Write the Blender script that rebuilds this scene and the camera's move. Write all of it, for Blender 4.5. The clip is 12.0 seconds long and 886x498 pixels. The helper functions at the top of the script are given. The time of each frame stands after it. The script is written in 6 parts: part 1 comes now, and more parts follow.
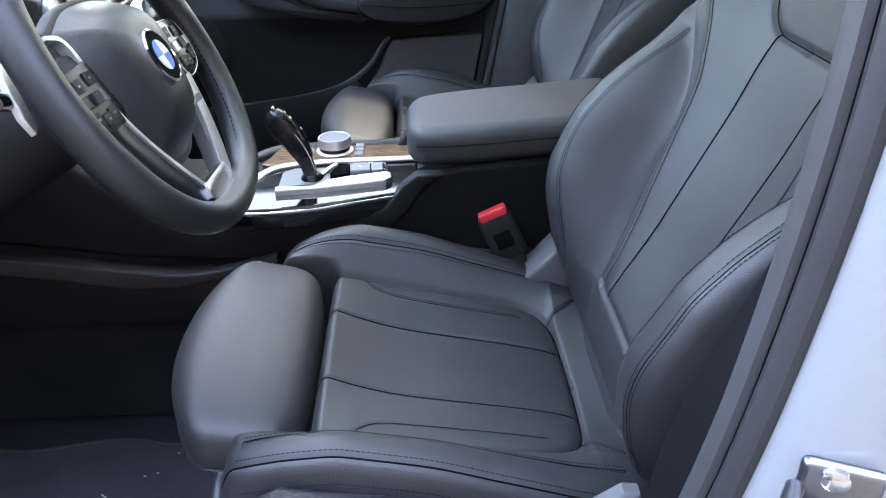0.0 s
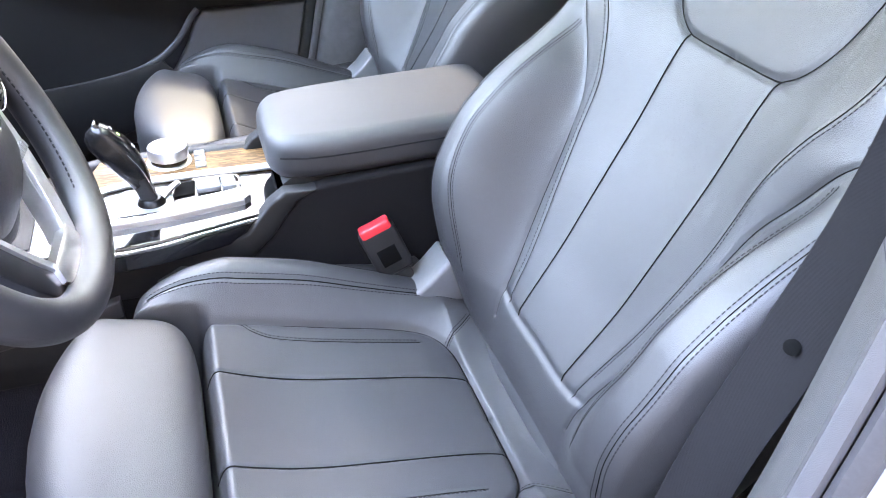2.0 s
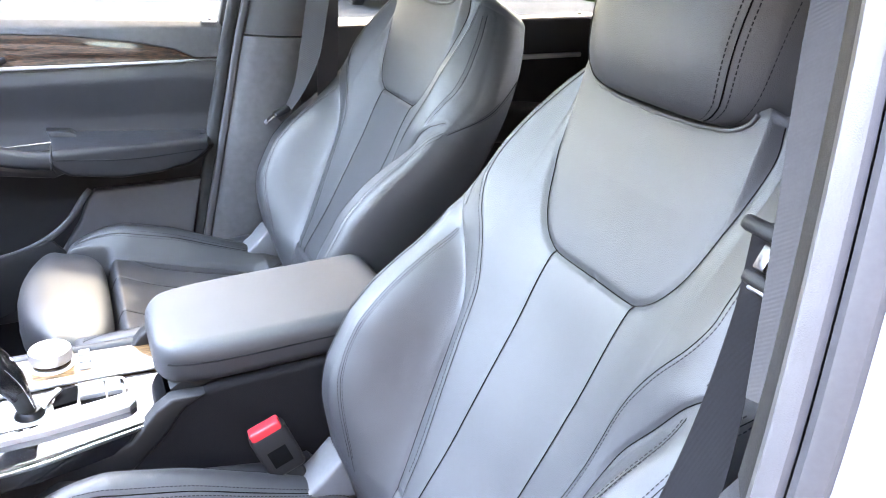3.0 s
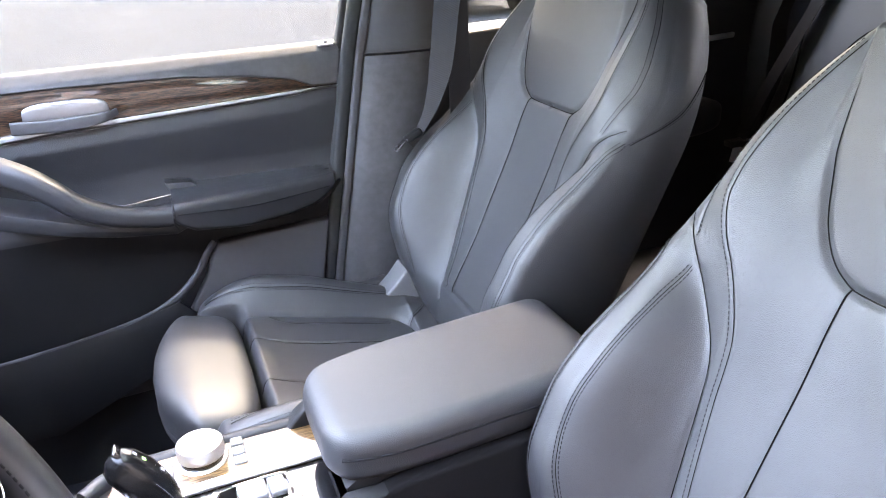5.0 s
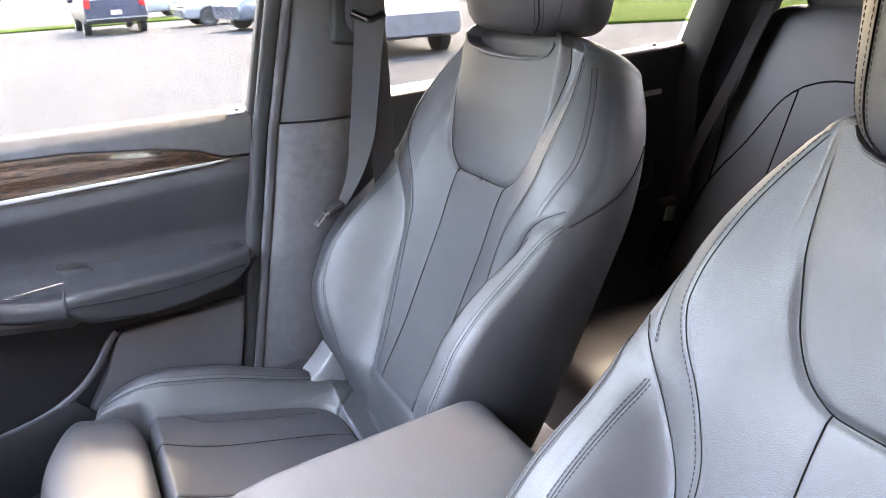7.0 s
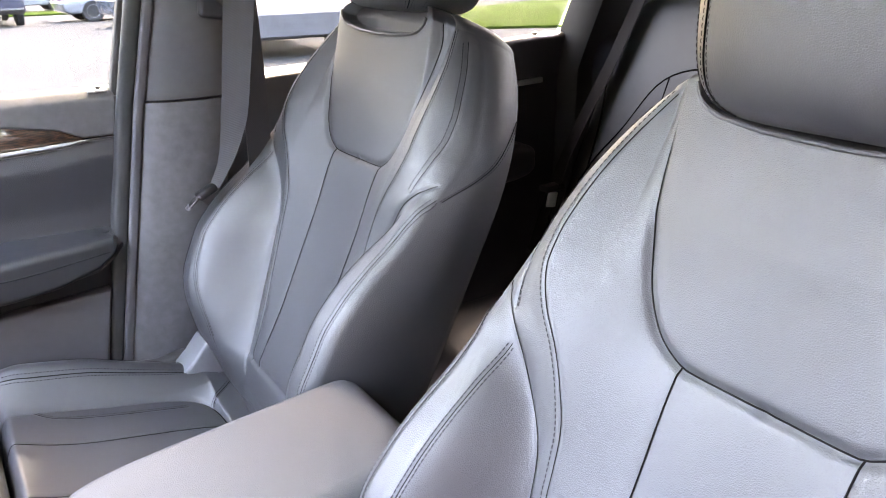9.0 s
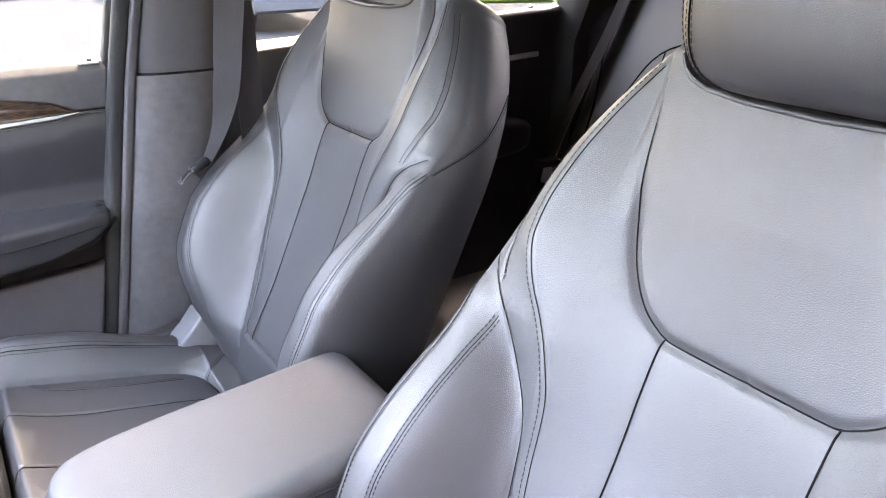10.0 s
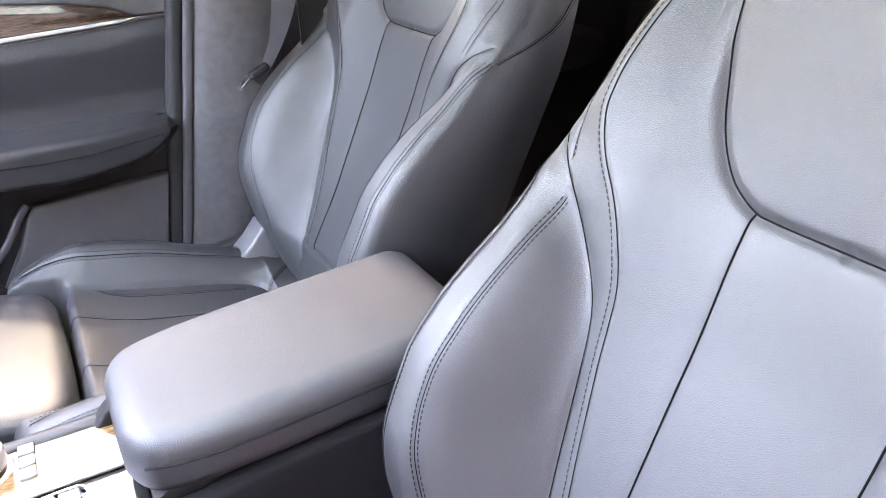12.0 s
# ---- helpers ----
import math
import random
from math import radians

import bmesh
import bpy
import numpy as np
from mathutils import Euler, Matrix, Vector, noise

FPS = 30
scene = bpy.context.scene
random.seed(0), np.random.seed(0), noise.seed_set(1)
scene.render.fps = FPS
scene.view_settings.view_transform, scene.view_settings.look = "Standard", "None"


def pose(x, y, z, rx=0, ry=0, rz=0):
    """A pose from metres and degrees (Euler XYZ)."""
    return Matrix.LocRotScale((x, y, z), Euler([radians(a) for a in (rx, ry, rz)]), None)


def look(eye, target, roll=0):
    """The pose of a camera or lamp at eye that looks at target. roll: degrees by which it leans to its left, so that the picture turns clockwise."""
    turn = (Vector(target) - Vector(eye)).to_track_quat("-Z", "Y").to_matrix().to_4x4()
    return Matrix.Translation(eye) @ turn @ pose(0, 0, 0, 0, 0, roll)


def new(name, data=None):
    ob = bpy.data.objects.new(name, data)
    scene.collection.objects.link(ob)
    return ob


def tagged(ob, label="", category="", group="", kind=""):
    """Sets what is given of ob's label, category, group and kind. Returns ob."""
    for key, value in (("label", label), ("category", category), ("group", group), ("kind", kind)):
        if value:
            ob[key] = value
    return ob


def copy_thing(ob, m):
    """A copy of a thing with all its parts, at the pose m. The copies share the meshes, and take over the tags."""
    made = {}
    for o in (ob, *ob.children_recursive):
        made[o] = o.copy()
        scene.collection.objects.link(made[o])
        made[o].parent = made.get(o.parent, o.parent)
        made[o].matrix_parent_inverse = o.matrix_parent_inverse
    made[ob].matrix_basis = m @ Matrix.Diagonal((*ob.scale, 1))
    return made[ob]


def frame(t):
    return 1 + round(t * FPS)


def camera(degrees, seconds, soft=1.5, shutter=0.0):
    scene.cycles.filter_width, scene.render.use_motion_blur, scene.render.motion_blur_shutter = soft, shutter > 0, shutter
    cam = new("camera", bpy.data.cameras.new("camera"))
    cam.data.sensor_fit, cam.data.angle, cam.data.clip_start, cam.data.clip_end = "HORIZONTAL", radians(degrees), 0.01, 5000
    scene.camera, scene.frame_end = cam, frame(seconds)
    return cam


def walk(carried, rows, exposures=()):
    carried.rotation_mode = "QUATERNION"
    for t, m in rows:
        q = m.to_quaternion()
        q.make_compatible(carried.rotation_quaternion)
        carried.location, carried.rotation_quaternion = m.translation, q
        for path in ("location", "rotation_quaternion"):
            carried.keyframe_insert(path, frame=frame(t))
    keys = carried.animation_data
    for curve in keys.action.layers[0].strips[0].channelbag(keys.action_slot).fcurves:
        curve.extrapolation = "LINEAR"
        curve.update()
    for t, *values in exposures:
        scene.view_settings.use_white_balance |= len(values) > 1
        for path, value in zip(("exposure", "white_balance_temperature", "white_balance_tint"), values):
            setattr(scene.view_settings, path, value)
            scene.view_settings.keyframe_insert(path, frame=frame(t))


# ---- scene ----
cam = camera(60.0, 12.0, 1.0)
PATH = [
    (0, (-0.2211, -0.7507, 1.2535), (-0.1674, 0.9958, 0.2805), -1.20),
    (0.5, (-0.2358, -0.6816, 1.2319), (-0.1110, 0.9412, 0.0696), 0.32),
    (1, (-0.3172, -0.6291, 1.2234), (0.0080, 0.8962, -0.0287), 1.79),
    (1.5, (-0.3339, -0.5914, 1.2673), (0.1349, 0.9177, 0.0414), 1.86),
    (2, (-0.3205, -0.5837, 1.2828), (0.2507, 0.9880, 0.1859), 2.76),
    (2.5, (-0.3133, -0.5816, 1.3381), (0.3962, 1.0326, 0.3942), 3.74),
    (3, (-0.2958, -0.5755, 1.3828), (0.5368, 1.0561, 0.5800), 4.45),
    (3.5, (-0.2606, -0.5650, 1.3748), (0.5229, 1.0822, 0.5545), 4.76),
    (3.7, (-0.2406, -0.5451, 1.3677), (0.4238, 1.1419, 0.5235), 3.68),
    (5.3, (-0.3399, -0.3018, 1.3317), (0.3126, 1.4174, 0.5452), -4.34),
    (5.5, (-0.3390, -0.2763, 1.3234), (0.3302, 1.4303, 0.5236), -4.62),
    (6, (-0.3082, -0.2355, 1.3254), (0.3435, 1.4754, 0.5203), -5.05),
    (6.5, (-0.2919, -0.2315, 1.3469), (0.4095, 1.4745, 0.5738), -4.20),
    (7, (-0.2819, -0.2402, 1.3747), (0.5255, 1.4453, 0.6626), -3.07),
    (7.5, (-0.2716, -0.2453, 1.3763), (0.6215, 1.4116, 0.7001), -2.44),
    (7.7, (-0.2624, -0.2468, 1.3696), (0.6758, 1.3868, 0.6981), -2.00),
    (9.3, (-0.2479, -0.2528, 1.3310), (0.7803, 1.3006, 0.6033), -0.93),
    (9.5, (-0.2491, -0.2537, 1.3286), (0.7765, 1.2953, 0.5880), -0.80),
    (10, (-0.2400, -0.2607, 1.3329), (0.7748, 1.2812, 0.5632), -0.92),
    (10.5, (-0.2466, -0.2658, 1.3265), (0.7520, 1.2776, 0.5387), -1.27),
    (11, (-0.2534, -0.2702, 1.3212), (0.7187, 1.2799, 0.5135), -2.08),
    (11.5, (-0.2384, -0.2680, 1.3149), (0.6811, 1.2942, 0.4699), -2.87),
    (12, (-0.2244, -0.2434, 1.2647), (0.6026, 1.3409, 0.3668), -3.01),
]
EXPOSURES = [(0, 5.5, 8000, 16), (0.7, 6.1, 8400, 18), (1.5, 6.8, 8600, 20), (2.5, 7.25, 8700, 20), (3.0, 7.35, 8700, 20), (3.5, 6.7, 8500, 20), (3.7, 6.7, 8600, 21), (5.3, 6.95, 9000, 24), (7.5, 7.15, 9400, 26), (10.5, 7.25, 9600, 28), (12, 7.15, 9600, 28)]
walk(cam, [(t, look(eye, target, roll)) for t, eye, target, roll in PATH], EXPOSURES)

# ---- daylight ----
SUN_EL, SUN_AZ = 47.0, -35.0  # degrees above the horizon; from +y towards -x
world = bpy.data.worlds.new("world")
scene.world = world
world.use_nodes = True
wn = world.node_tree
sky = wn.nodes.new("ShaderNodeTexSky")
sky.sky_type, sky.sun_disc = "NISHITA", False
sky.sun_elevation, sky.sun_rotation = radians(SUN_EL), radians(-SUN_AZ)
sky.air_density, sky.dust_density = 1.0, 1.6
wn.nodes["Background"].inputs["Strength"].default_value = 0.15
wn.links.new(sky.outputs[0], wn.nodes["Background"].inputs["Color"])
sun = new("sun", bpy.data.lights.new("sun", "SUN"))
sun.data.energy, sun.data.angle, sun.data.color = 0.34, radians(4.0), (0.97, 1.0, 0.96)
sun_from = Vector((-math.sin(radians(SUN_AZ)) * math.cos(radians(SUN_EL)), math.cos(radians(SUN_AZ)) * math.cos(radians(SUN_EL)), math.sin(radians(SUN_EL))))
sun.matrix_world = look(sun_from * 30, (0, 0, 0))


# ---- materials ----
def mat(name, base, rough=0.5, metal=0.0, vary=0.12, coarse=6.0, fine=180.0, bump=0.0, depth=0.0006, cells=0.0, spec=0.5, coat=0.0, rvary=0.08, island=0.0):
    """A surface with stains at one scale, grain at another, and a fine relief."""
    m = bpy.data.materials.new(name)
    m.use_nodes = True
    n, ln = m.node_tree.nodes, m.node_tree.links
    b = n["Principled BSDF"]
    b.inputs["Metallic"].default_value = metal
    b.inputs["Specular IOR Level"].default_value = spec
    b.inputs["Coat Weight"].default_value = coat
    b.inputs["Coat Roughness"].default_value = 0.04
    at = n.new("ShaderNodeTexCoord")
    big, small = n.new("ShaderNodeTexNoise"), n.new("ShaderNodeTexNoise")
    big.inputs["Scale"].default_value, small.inputs["Scale"].default_value = coarse, fine
    big.inputs["Detail"].default_value, small.inputs["Detail"].default_value = 4.0, 3.0
    for x in (big, small):
        ln.new(at.outputs["Object"], x.inputs["Vector"])
    both = n.new("ShaderNodeMath")
    both.operation = "ADD"
    ln.new(big.outputs["Fac"], both.inputs[0])
    ln.new(small.outputs["Fac"], both.inputs[1])
    ramp = n.new("ShaderNodeMapRange")
    ramp.inputs["From Min"].default_value, ramp.inputs["From Max"].default_value = 0.6, 1.4
    ramp.inputs["To Min"].default_value, ramp.inputs["To Max"].default_value = 1.0 - vary, 1.0 + vary
    ln.new(both.outputs[0], ramp.inputs["Value"])
    tint = n.new("ShaderNodeMix")
    tint.data_type, tint.blend_type = "RGBA", "MULTIPLY"
    tint.inputs["Factor"].default_value = 1.0
    tint.inputs["A"].default_value = (*base, 1)
    ln.new(ramp.outputs[0], tint.inputs["B"])
    ln.new(tint.outputs["Result"], b.inputs["Base Color"])
    rr = n.new("ShaderNodeMapRange")
    rr.inputs["From Min"].default_value, rr.inputs["From Max"].default_value = 0.3, 0.7
    rr.inputs["To Min"].default_value, rr.inputs["To Max"].default_value = max(0.02, rough - rvary), rough + rvary
    ln.new(big.outputs["Fac"], rr.inputs["Value"])
    ln.new(rr.outputs[0], b.inputs["Roughness"])
    if bump:
        bp = n.new("ShaderNodeBump")
        bp.inputs["Strength"].default_value, bp.inputs["Distance"].default_value = bump, depth
        if cells:
            vo = n.new("ShaderNodeTexVoronoi")
            vo.feature = "DISTANCE_TO_EDGE"
            vo.inputs["Scale"].default_value = cells
            warp = n.new("ShaderNodeMix")
            warp.data_type, warp.blend_type = "RGBA", "LINEAR_LIGHT"
            warp.inputs["Factor"].default_value = 0.0012
            ln.new(at.outputs["Object"], warp.inputs["A"])
            ln.new(small.outputs["Color"], warp.inputs["B"])
            ln.new(warp.outputs["Result"], vo.inputs["Vector"])
            cap = n.new("ShaderNodeMapRange")
            cap.inputs["From Max"].default_value = 0.35
            ln.new(vo.outputs["Distance"], cap.inputs["Value"])
            ln.new(cap.outputs[0], bp.inputs["Height"])
        else:
            ln.new(small.outputs["Fac"], bp.inputs["Height"])
        ln.new(bp.outputs[0], b.inputs["Normal"])
    return m


def wood_mat(name, a, b_, scale=60.0):
    """Dark open-pored wood under lacquer, the grain along x."""
    m = mat(name, a, 0.5, coat=1.0, vary=0.1, spec=0.2)
    n, ln = m.node_tree.nodes, m.node_tree.links
    at = n.new("ShaderNodeTexCoord")
    mp = n.new("ShaderNodeMapping")
    mp.inputs["Scale"].default_value = (0.12, 1.0, 1.6)
    no = n.new("ShaderNodeTexNoise")
    no.inputs["Scale"].default_value, no.inputs["Detail"].default_value, no.inputs["Distortion"].default_value = scale * 4, 6.0, 0.6
    ramp = n.new("ShaderNodeValToRGB")
    ramp.color_ramp.elements[0].position, ramp.color_ramp.elements[0].color = 0.44, (*a, 1)
    ramp.color_ramp.elements[1].position, ramp.color_ramp.elements[1].color = 0.58, (*b_, 1)
    ln.new(at.outputs["Object"], mp.inputs["Vector"])
    ln.new(mp.outputs[0], no.inputs["Vector"])
    ln.new(no.outputs["Fac"], ramp.inputs["Fac"])
    ln.new(ramp.outputs["Color"], n["Principled BSDF"].inputs["Base Color"])
    return m


def weave_mat(name, base, scale, across="y"):
    """Woven belt webbing: fine diagonal ribs."""
    m = mat(name, base, 0.85, vary=0.1, fine=500.0, spec=0.12)
    n, ln = m.node_tree.nodes, m.node_tree.links
    at, wv, bp = n.new("ShaderNodeTexCoord"), n.new("ShaderNodeTexWave"), n.new("ShaderNodeBump")
    wv.wave_type, wv.bands_direction = "BANDS", "DIAGONAL"
    wv.inputs["Scale"].default_value, wv.inputs["Distortion"].default_value = scale, 0.4
    bp.inputs["Strength"].default_value, bp.inputs["Distance"].default_value = 0.18, 0.0006
    ln.new(at.outputs["Object"], wv.inputs["Vector"])
    ln.new(wv.outputs["Fac"], bp.inputs["Height"])
    ln.new(bp.outputs[0], n["Principled BSDF"].inputs["Normal"])
    return m


def glass_mat(name, tint):
    """A thin pane: clear with a tint, and mirror-like towards grazing views."""
    m = bpy.data.materials.new(name)
    m.use_nodes = True
    n, ln = m.node_tree.nodes, m.node_tree.links
    n.remove(n["Principled BSDF"])
    clear, shine, mix, fr = n.new("ShaderNodeBsdfTransparent"), n.new("ShaderNodeBsdfGlossy"), n.new("ShaderNodeMixShader"), n.new("ShaderNodeFresnel")
    clear.inputs["Color"].default_value = (*tint, 1)
    shine.inputs["Roughness"].default_value = 0.0
    fr.inputs["IOR"].default_value = 1.25
    ln.new(fr.outputs[0], mix.inputs[0])
    ln.new(clear.outputs[0], mix.inputs[1])
    ln.new(shine.outputs[0], mix.inputs[2])
    ln.new(mix.outputs[0], n["Material Output"].inputs["Surface"])
    return m


def glow_mat(name, color, strength):
    m = bpy.data.materials.new(name)
    m.use_nodes = True
    b = m.node_tree.nodes["Principled BSDF"]
    b.inputs["Base Color"].default_value = (*color, 1)
    b.inputs["Emission Color"].default_value, b.inputs["Emission Strength"].default_value = (*color, 1), strength
    return m


LEATHER = mat("black_leather", (0.0180, 0.0179, 0.0203), 0.55, vary=0.10, coarse=3.0, fine=60.0, bump=0.23, depth=0.0006, cells=600.0, spec=0.76, rvary=0.04)
GRIP = mat("wheel_leather", (0.012, 0.0117, 0.0135), 0.38, vary=0.08, coarse=3.0, fine=60.0, bump=0.25, depth=0.0003, cells=1500.0, spec=0.6, rvary=0.04)
# Matte black for small parts, and for the shade drawn into seam grooves.
SEAM = mat("matte_black_and_seam_shade", (0.004, 0.004, 0.004), 0.95, vary=0.1, spec=0.05)
THREAD = mat("dark_thread", (0.009, 0.009, 0.0105), 0.8, vary=0.2, fine=900.0, spec=0.2)
PLASTIC = mat("soft_black_plastic", (0.009, 0.0088, 0.0095), 0.55, vary=0.1, bump=0.3, depth=0.0004, cells=900.0, fine=90.0, spec=0.3)
PILLAR = mat("grey_pillar_plastic", (0.046, 0.044, 0.046), 0.6, vary=0.34, coarse=22.0, bump=0.3, depth=0.0004, cells=900.0, fine=70.0)
TRIMGREY = mat("grey_side_plastic", (0.050, 0.048, 0.052), 0.5, vary=0.1, bump=0.25, depth=0.0003, cells=800.0, fine=80.0)
DOORVINYL = mat("dark_door_vinyl", (0.022, 0.022, 0.0245), 0.45, vary=0.1, bump=0.3, depth=0.0005, cells=520.0, fine=50.0, spec=0.4)
PILLARUP = mat("dark_pillar_plastic", (0.036, 0.035, 0.036), 0.6, vary=0.12, bump=0.3, depth=0.0004, cells=900.0, fine=70.0)
SIDEGREY = mat("seat_side_plastic", (0.019, 0.018, 0.020), 0.45, vary=0.1, bump=0.25, depth=0.0003, cells=800.0, fine=80.0)
RUBBER = mat("rubber_seal", (0.012, 0.012, 0.013), 0.75, vary=0.2, fine=300.0, bump=0.2)
LIPGREY = mat("light_grey_trim", (0.050, 0.049, 0.053), 0.5, vary=0.1, bump=0.25, depth=0.0003, cells=800.0, fine=80.0)
SEALGREY = mat("grey_seal_rubber", (0.030, 0.029, 0.032), 0.6, vary=0.2, fine=300.0, bump=0.2)
TUNNELTRIM = mat("brownish_trim_plastic", (0.034, 0.030, 0.031), 0.6, vary=0.12, bump=0.25, depth=0.0003, cells=800.0, fine=80.0)
CARPET = mat("black_carpet", (0.020, 0.020, 0.026), 0.95, vary=0.5, fine=700.0, bump=0.9, depth=0.003, spec=0.1)
MATPILE = mat("dark_mat_pile", (0.040, 0.040, 0.049), 0.95, vary=0.5, coarse=9.0, fine=700.0, bump=0.9, depth=0.003, spec=0.1)
FUZZ = mat("felt_console_side", (0.009, 0.0085, 0.009), 0.9, vary=0.3, fine=900.0, bump=0.5, depth=0.001, spec=0.05)
SATINBLACK = mat("satin_black", (0.006, 0.006, 0.0065), 0.28, vary=0.1, spec=0.4)
GLOSS = mat("piano_black", (0.008, 0.008, 0.009), 0.06, vary=0.1, coat=1.0, rvary=0.02)
SILVER = mat("satin_silver", (0.66, 0.665, 0.68), 0.42, metal=1.0, vary=0.05, rvary=0.05, fine=400.0)
SATINTRIM = mat("satin_trim_metal", (0.34, 0.345, 0.36), 0.42, metal=1.0, vary=0.05, rvary=0.05)
DARKSATIN = mat("dark_satin_metal", (0.10, 0.10, 0.11), 0.3, metal=1.0, vary=0.05, rvary=0.04)
CHROME = mat("chrome", (0.8, 0.8, 0.82), 0.08, metal=1.0, vary=0.03, rvary=0.03)
STEEL = mat("belt_steel", (0.72, 0.72, 0.74), 0.36, metal=1.0, vary=0.06)
STRIKER = mat("dull_striker_steel", (0.26, 0.26, 0.28), 0.34, metal=1.0, vary=0.1)
RED = mat("red_button", (0.62, 0.02, 0.03), 0.4, vary=0.05)
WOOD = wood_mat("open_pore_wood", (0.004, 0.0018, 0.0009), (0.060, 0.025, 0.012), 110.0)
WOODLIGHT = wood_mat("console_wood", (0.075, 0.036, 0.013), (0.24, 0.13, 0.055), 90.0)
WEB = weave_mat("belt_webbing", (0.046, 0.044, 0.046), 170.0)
# Darker copy of the webbing, with shade put into its colour.
WEBSHADE = weave_mat("shaded_belt_webbing", (0.010, 0.0096, 0.0105), 520.0)
PAINT = mat("white_car_paint", (0.27, 0.275, 0.29), 0.25, vary=0.03, coat=1.0, rvary=0.04)
WHITE = mat("white_print", (0.5, 0.5, 0.5), 0.5, vary=0.02)
BLUE = mat("blue_enamel", (0.01, 0.13, 0.42), 0.4, vary=0.04, spec=0.3)
SATINGREY = mat("satin_grey_plastic", (0.20, 0.205, 0.21), 0.35, vary=0.05)
GREYBTN = mat("grey_button", (0.16, 0.165, 0.17), 0.4, vary=0.05)
HEADLINER = mat("grey_headliner", (0.10, 0.10, 0.104), 0.9, vary=0.1, fine=600.0, bump=0.3)
GLASS = glass_mat("window_glass", (0.95, 0.97, 0.96))
SHADED = glass_mat("shaded_glass", (0.41, 0.43, 0.43))
PRIVACY = glass_mat("privacy_glass", (0.36, 0.37, 0.365))
DARKPANE = mat("opaque_dark_pane", (0.01, 0.011, 0.012), 0.05, vary=0.05, coat=0.5)
YELLOW = mat("yellow_label", (0.75, 0.55, 0.02), 0.5, vary=0.05)
GREEN_LED = glow_mat("green_indicator", (0.3, 1.0, 0.2), 0.02)
# Translucent sheet for an added roof opening, passing soft fill light into the cabin.
FILLSHEET = mat("roof_fill_cloth", (0.5, 0.5, 0.5), 0.9, vary=0.05, fine=400.0)
sn, sl = FILLSHEET.node_tree.nodes, FILLSHEET.node_tree.links
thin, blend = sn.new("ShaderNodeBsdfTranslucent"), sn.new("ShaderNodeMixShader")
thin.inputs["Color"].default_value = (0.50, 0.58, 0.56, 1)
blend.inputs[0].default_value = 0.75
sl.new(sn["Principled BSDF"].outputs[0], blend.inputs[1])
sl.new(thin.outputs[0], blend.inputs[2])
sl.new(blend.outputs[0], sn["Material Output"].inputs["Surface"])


# ---- building helpers ----
def mesh_of(verts, faces, smooth=True):
    me = bpy.data.meshes.new("mesh")
    me.from_pydata([tuple(map(float, v)) for v in verts], [], [tuple(map(int, f)) for f in faces])
    me.validate()
    me.update()
    if smooth:
        me.polygons.foreach_set("use_smooth", [True] * len(me.polygons))
    return me


def from_bm(bm, smooth=True):
    bmesh.ops.recalc_face_normals(bm, faces=bm.faces)
    me = bpy.data.meshes.new("mesh")
    bm.to_mesh(me)
    bm.free()
    if smooth:
        me.polygons.foreach_set("use_smooth", [True] * len(me.polygons))
        me.set_sharp_from_angle(angle=radians(38))
    return me


def thing(name, at, label, category, group="", kind=""):
    """An empty at the thing's base, to parent its parts."""
    ob = new(name)
    ob.empty_display_size = 0.05
    ob.location = at
    ob["built_at"] = tuple(at)
    return tagged(ob, label, category, group, kind)


def part(name, me, material, parent, label="", kind=""):
    """One mesh, built at its place in the car, under a thing or a part."""
    ob = new(name, me)
    if not me.materials:
        me.materials.append(material)
    if parent is not None:
        ob.parent = parent
        if parent.type == "EMPTY":
            ob.matrix_parent_inverse = Matrix.Translation(Vector(parent.get("built_at", parent.location))).inverted()
    return tagged(ob, label, kind=kind)


def solo(name, me, material, label, category, group="", kind=""):
    return tagged(part(name, me, material, None), label, category, group, kind)


def rbox(c, s, bev=0.004, seg=3, turn=None, taper=None):
    """A box with rounded edges: centre, size, edge radius; turn: a matrix; taper: x and y factors of the top."""
    bm = bmesh.new()
    bmesh.ops.create_cube(bm, size=1.0)
    for v in bm.verts:
        k = taper if taper and v.co.z > 0 else (1, 1)
        v.co = Vector((v.co.x * s[0] * k[0], v.co.y * s[1] * k[1], v.co.z * s[2]))
    if bev:
        bmesh.ops.bevel(bm, geom=list(bm.edges), offset=min(bev, min(s) * 0.49), segments=seg, profile=0.5, affect="EDGES")
    m = Matrix.Translation(c) @ (turn.to_4x4() if turn else Matrix())
    bmesh.ops.transform(bm, matrix=m, verts=bm.verts)
    return from_bm(bm)


def slab(poly, axis, lo, hi, bev=0.003, seg=2):
    """A plate: a polygon in the two other axes, from lo to hi along one, with rounded rims."""
    bm = bmesh.new()
    order = {"x": lambda p, q, h: (h, p, q), "y": lambda p, q, h: (p, h, q), "z": lambda p, q, h: (p, q, h)}[axis]
    f = bm.faces.new([bm.verts.new(order(p, q, lo)) for p, q in poly])
    ext = bmesh.ops.extrude_face_region(bm, geom=[f])
    d = Vector(order(0, 0, hi - lo))
    vs = [v for v in ext["geom"] if isinstance(v, bmesh.types.BMVert)]
    bmesh.ops.translate(bm, vec=d, verts=vs)
    if bev:
        rim = [e for e in bm.edges if len(e.link_faces) == 2 and any(len(fa.verts) == len(poly) and len(poly) != 4 for fa in e.link_faces)]
        if len(poly) == 4:
            rim = list(bm.edges)
        bmesh.ops.bevel(bm, geom=rim, offset=bev, segments=seg, profile=0.5, affect="EDGES")
    return from_bm(bm)


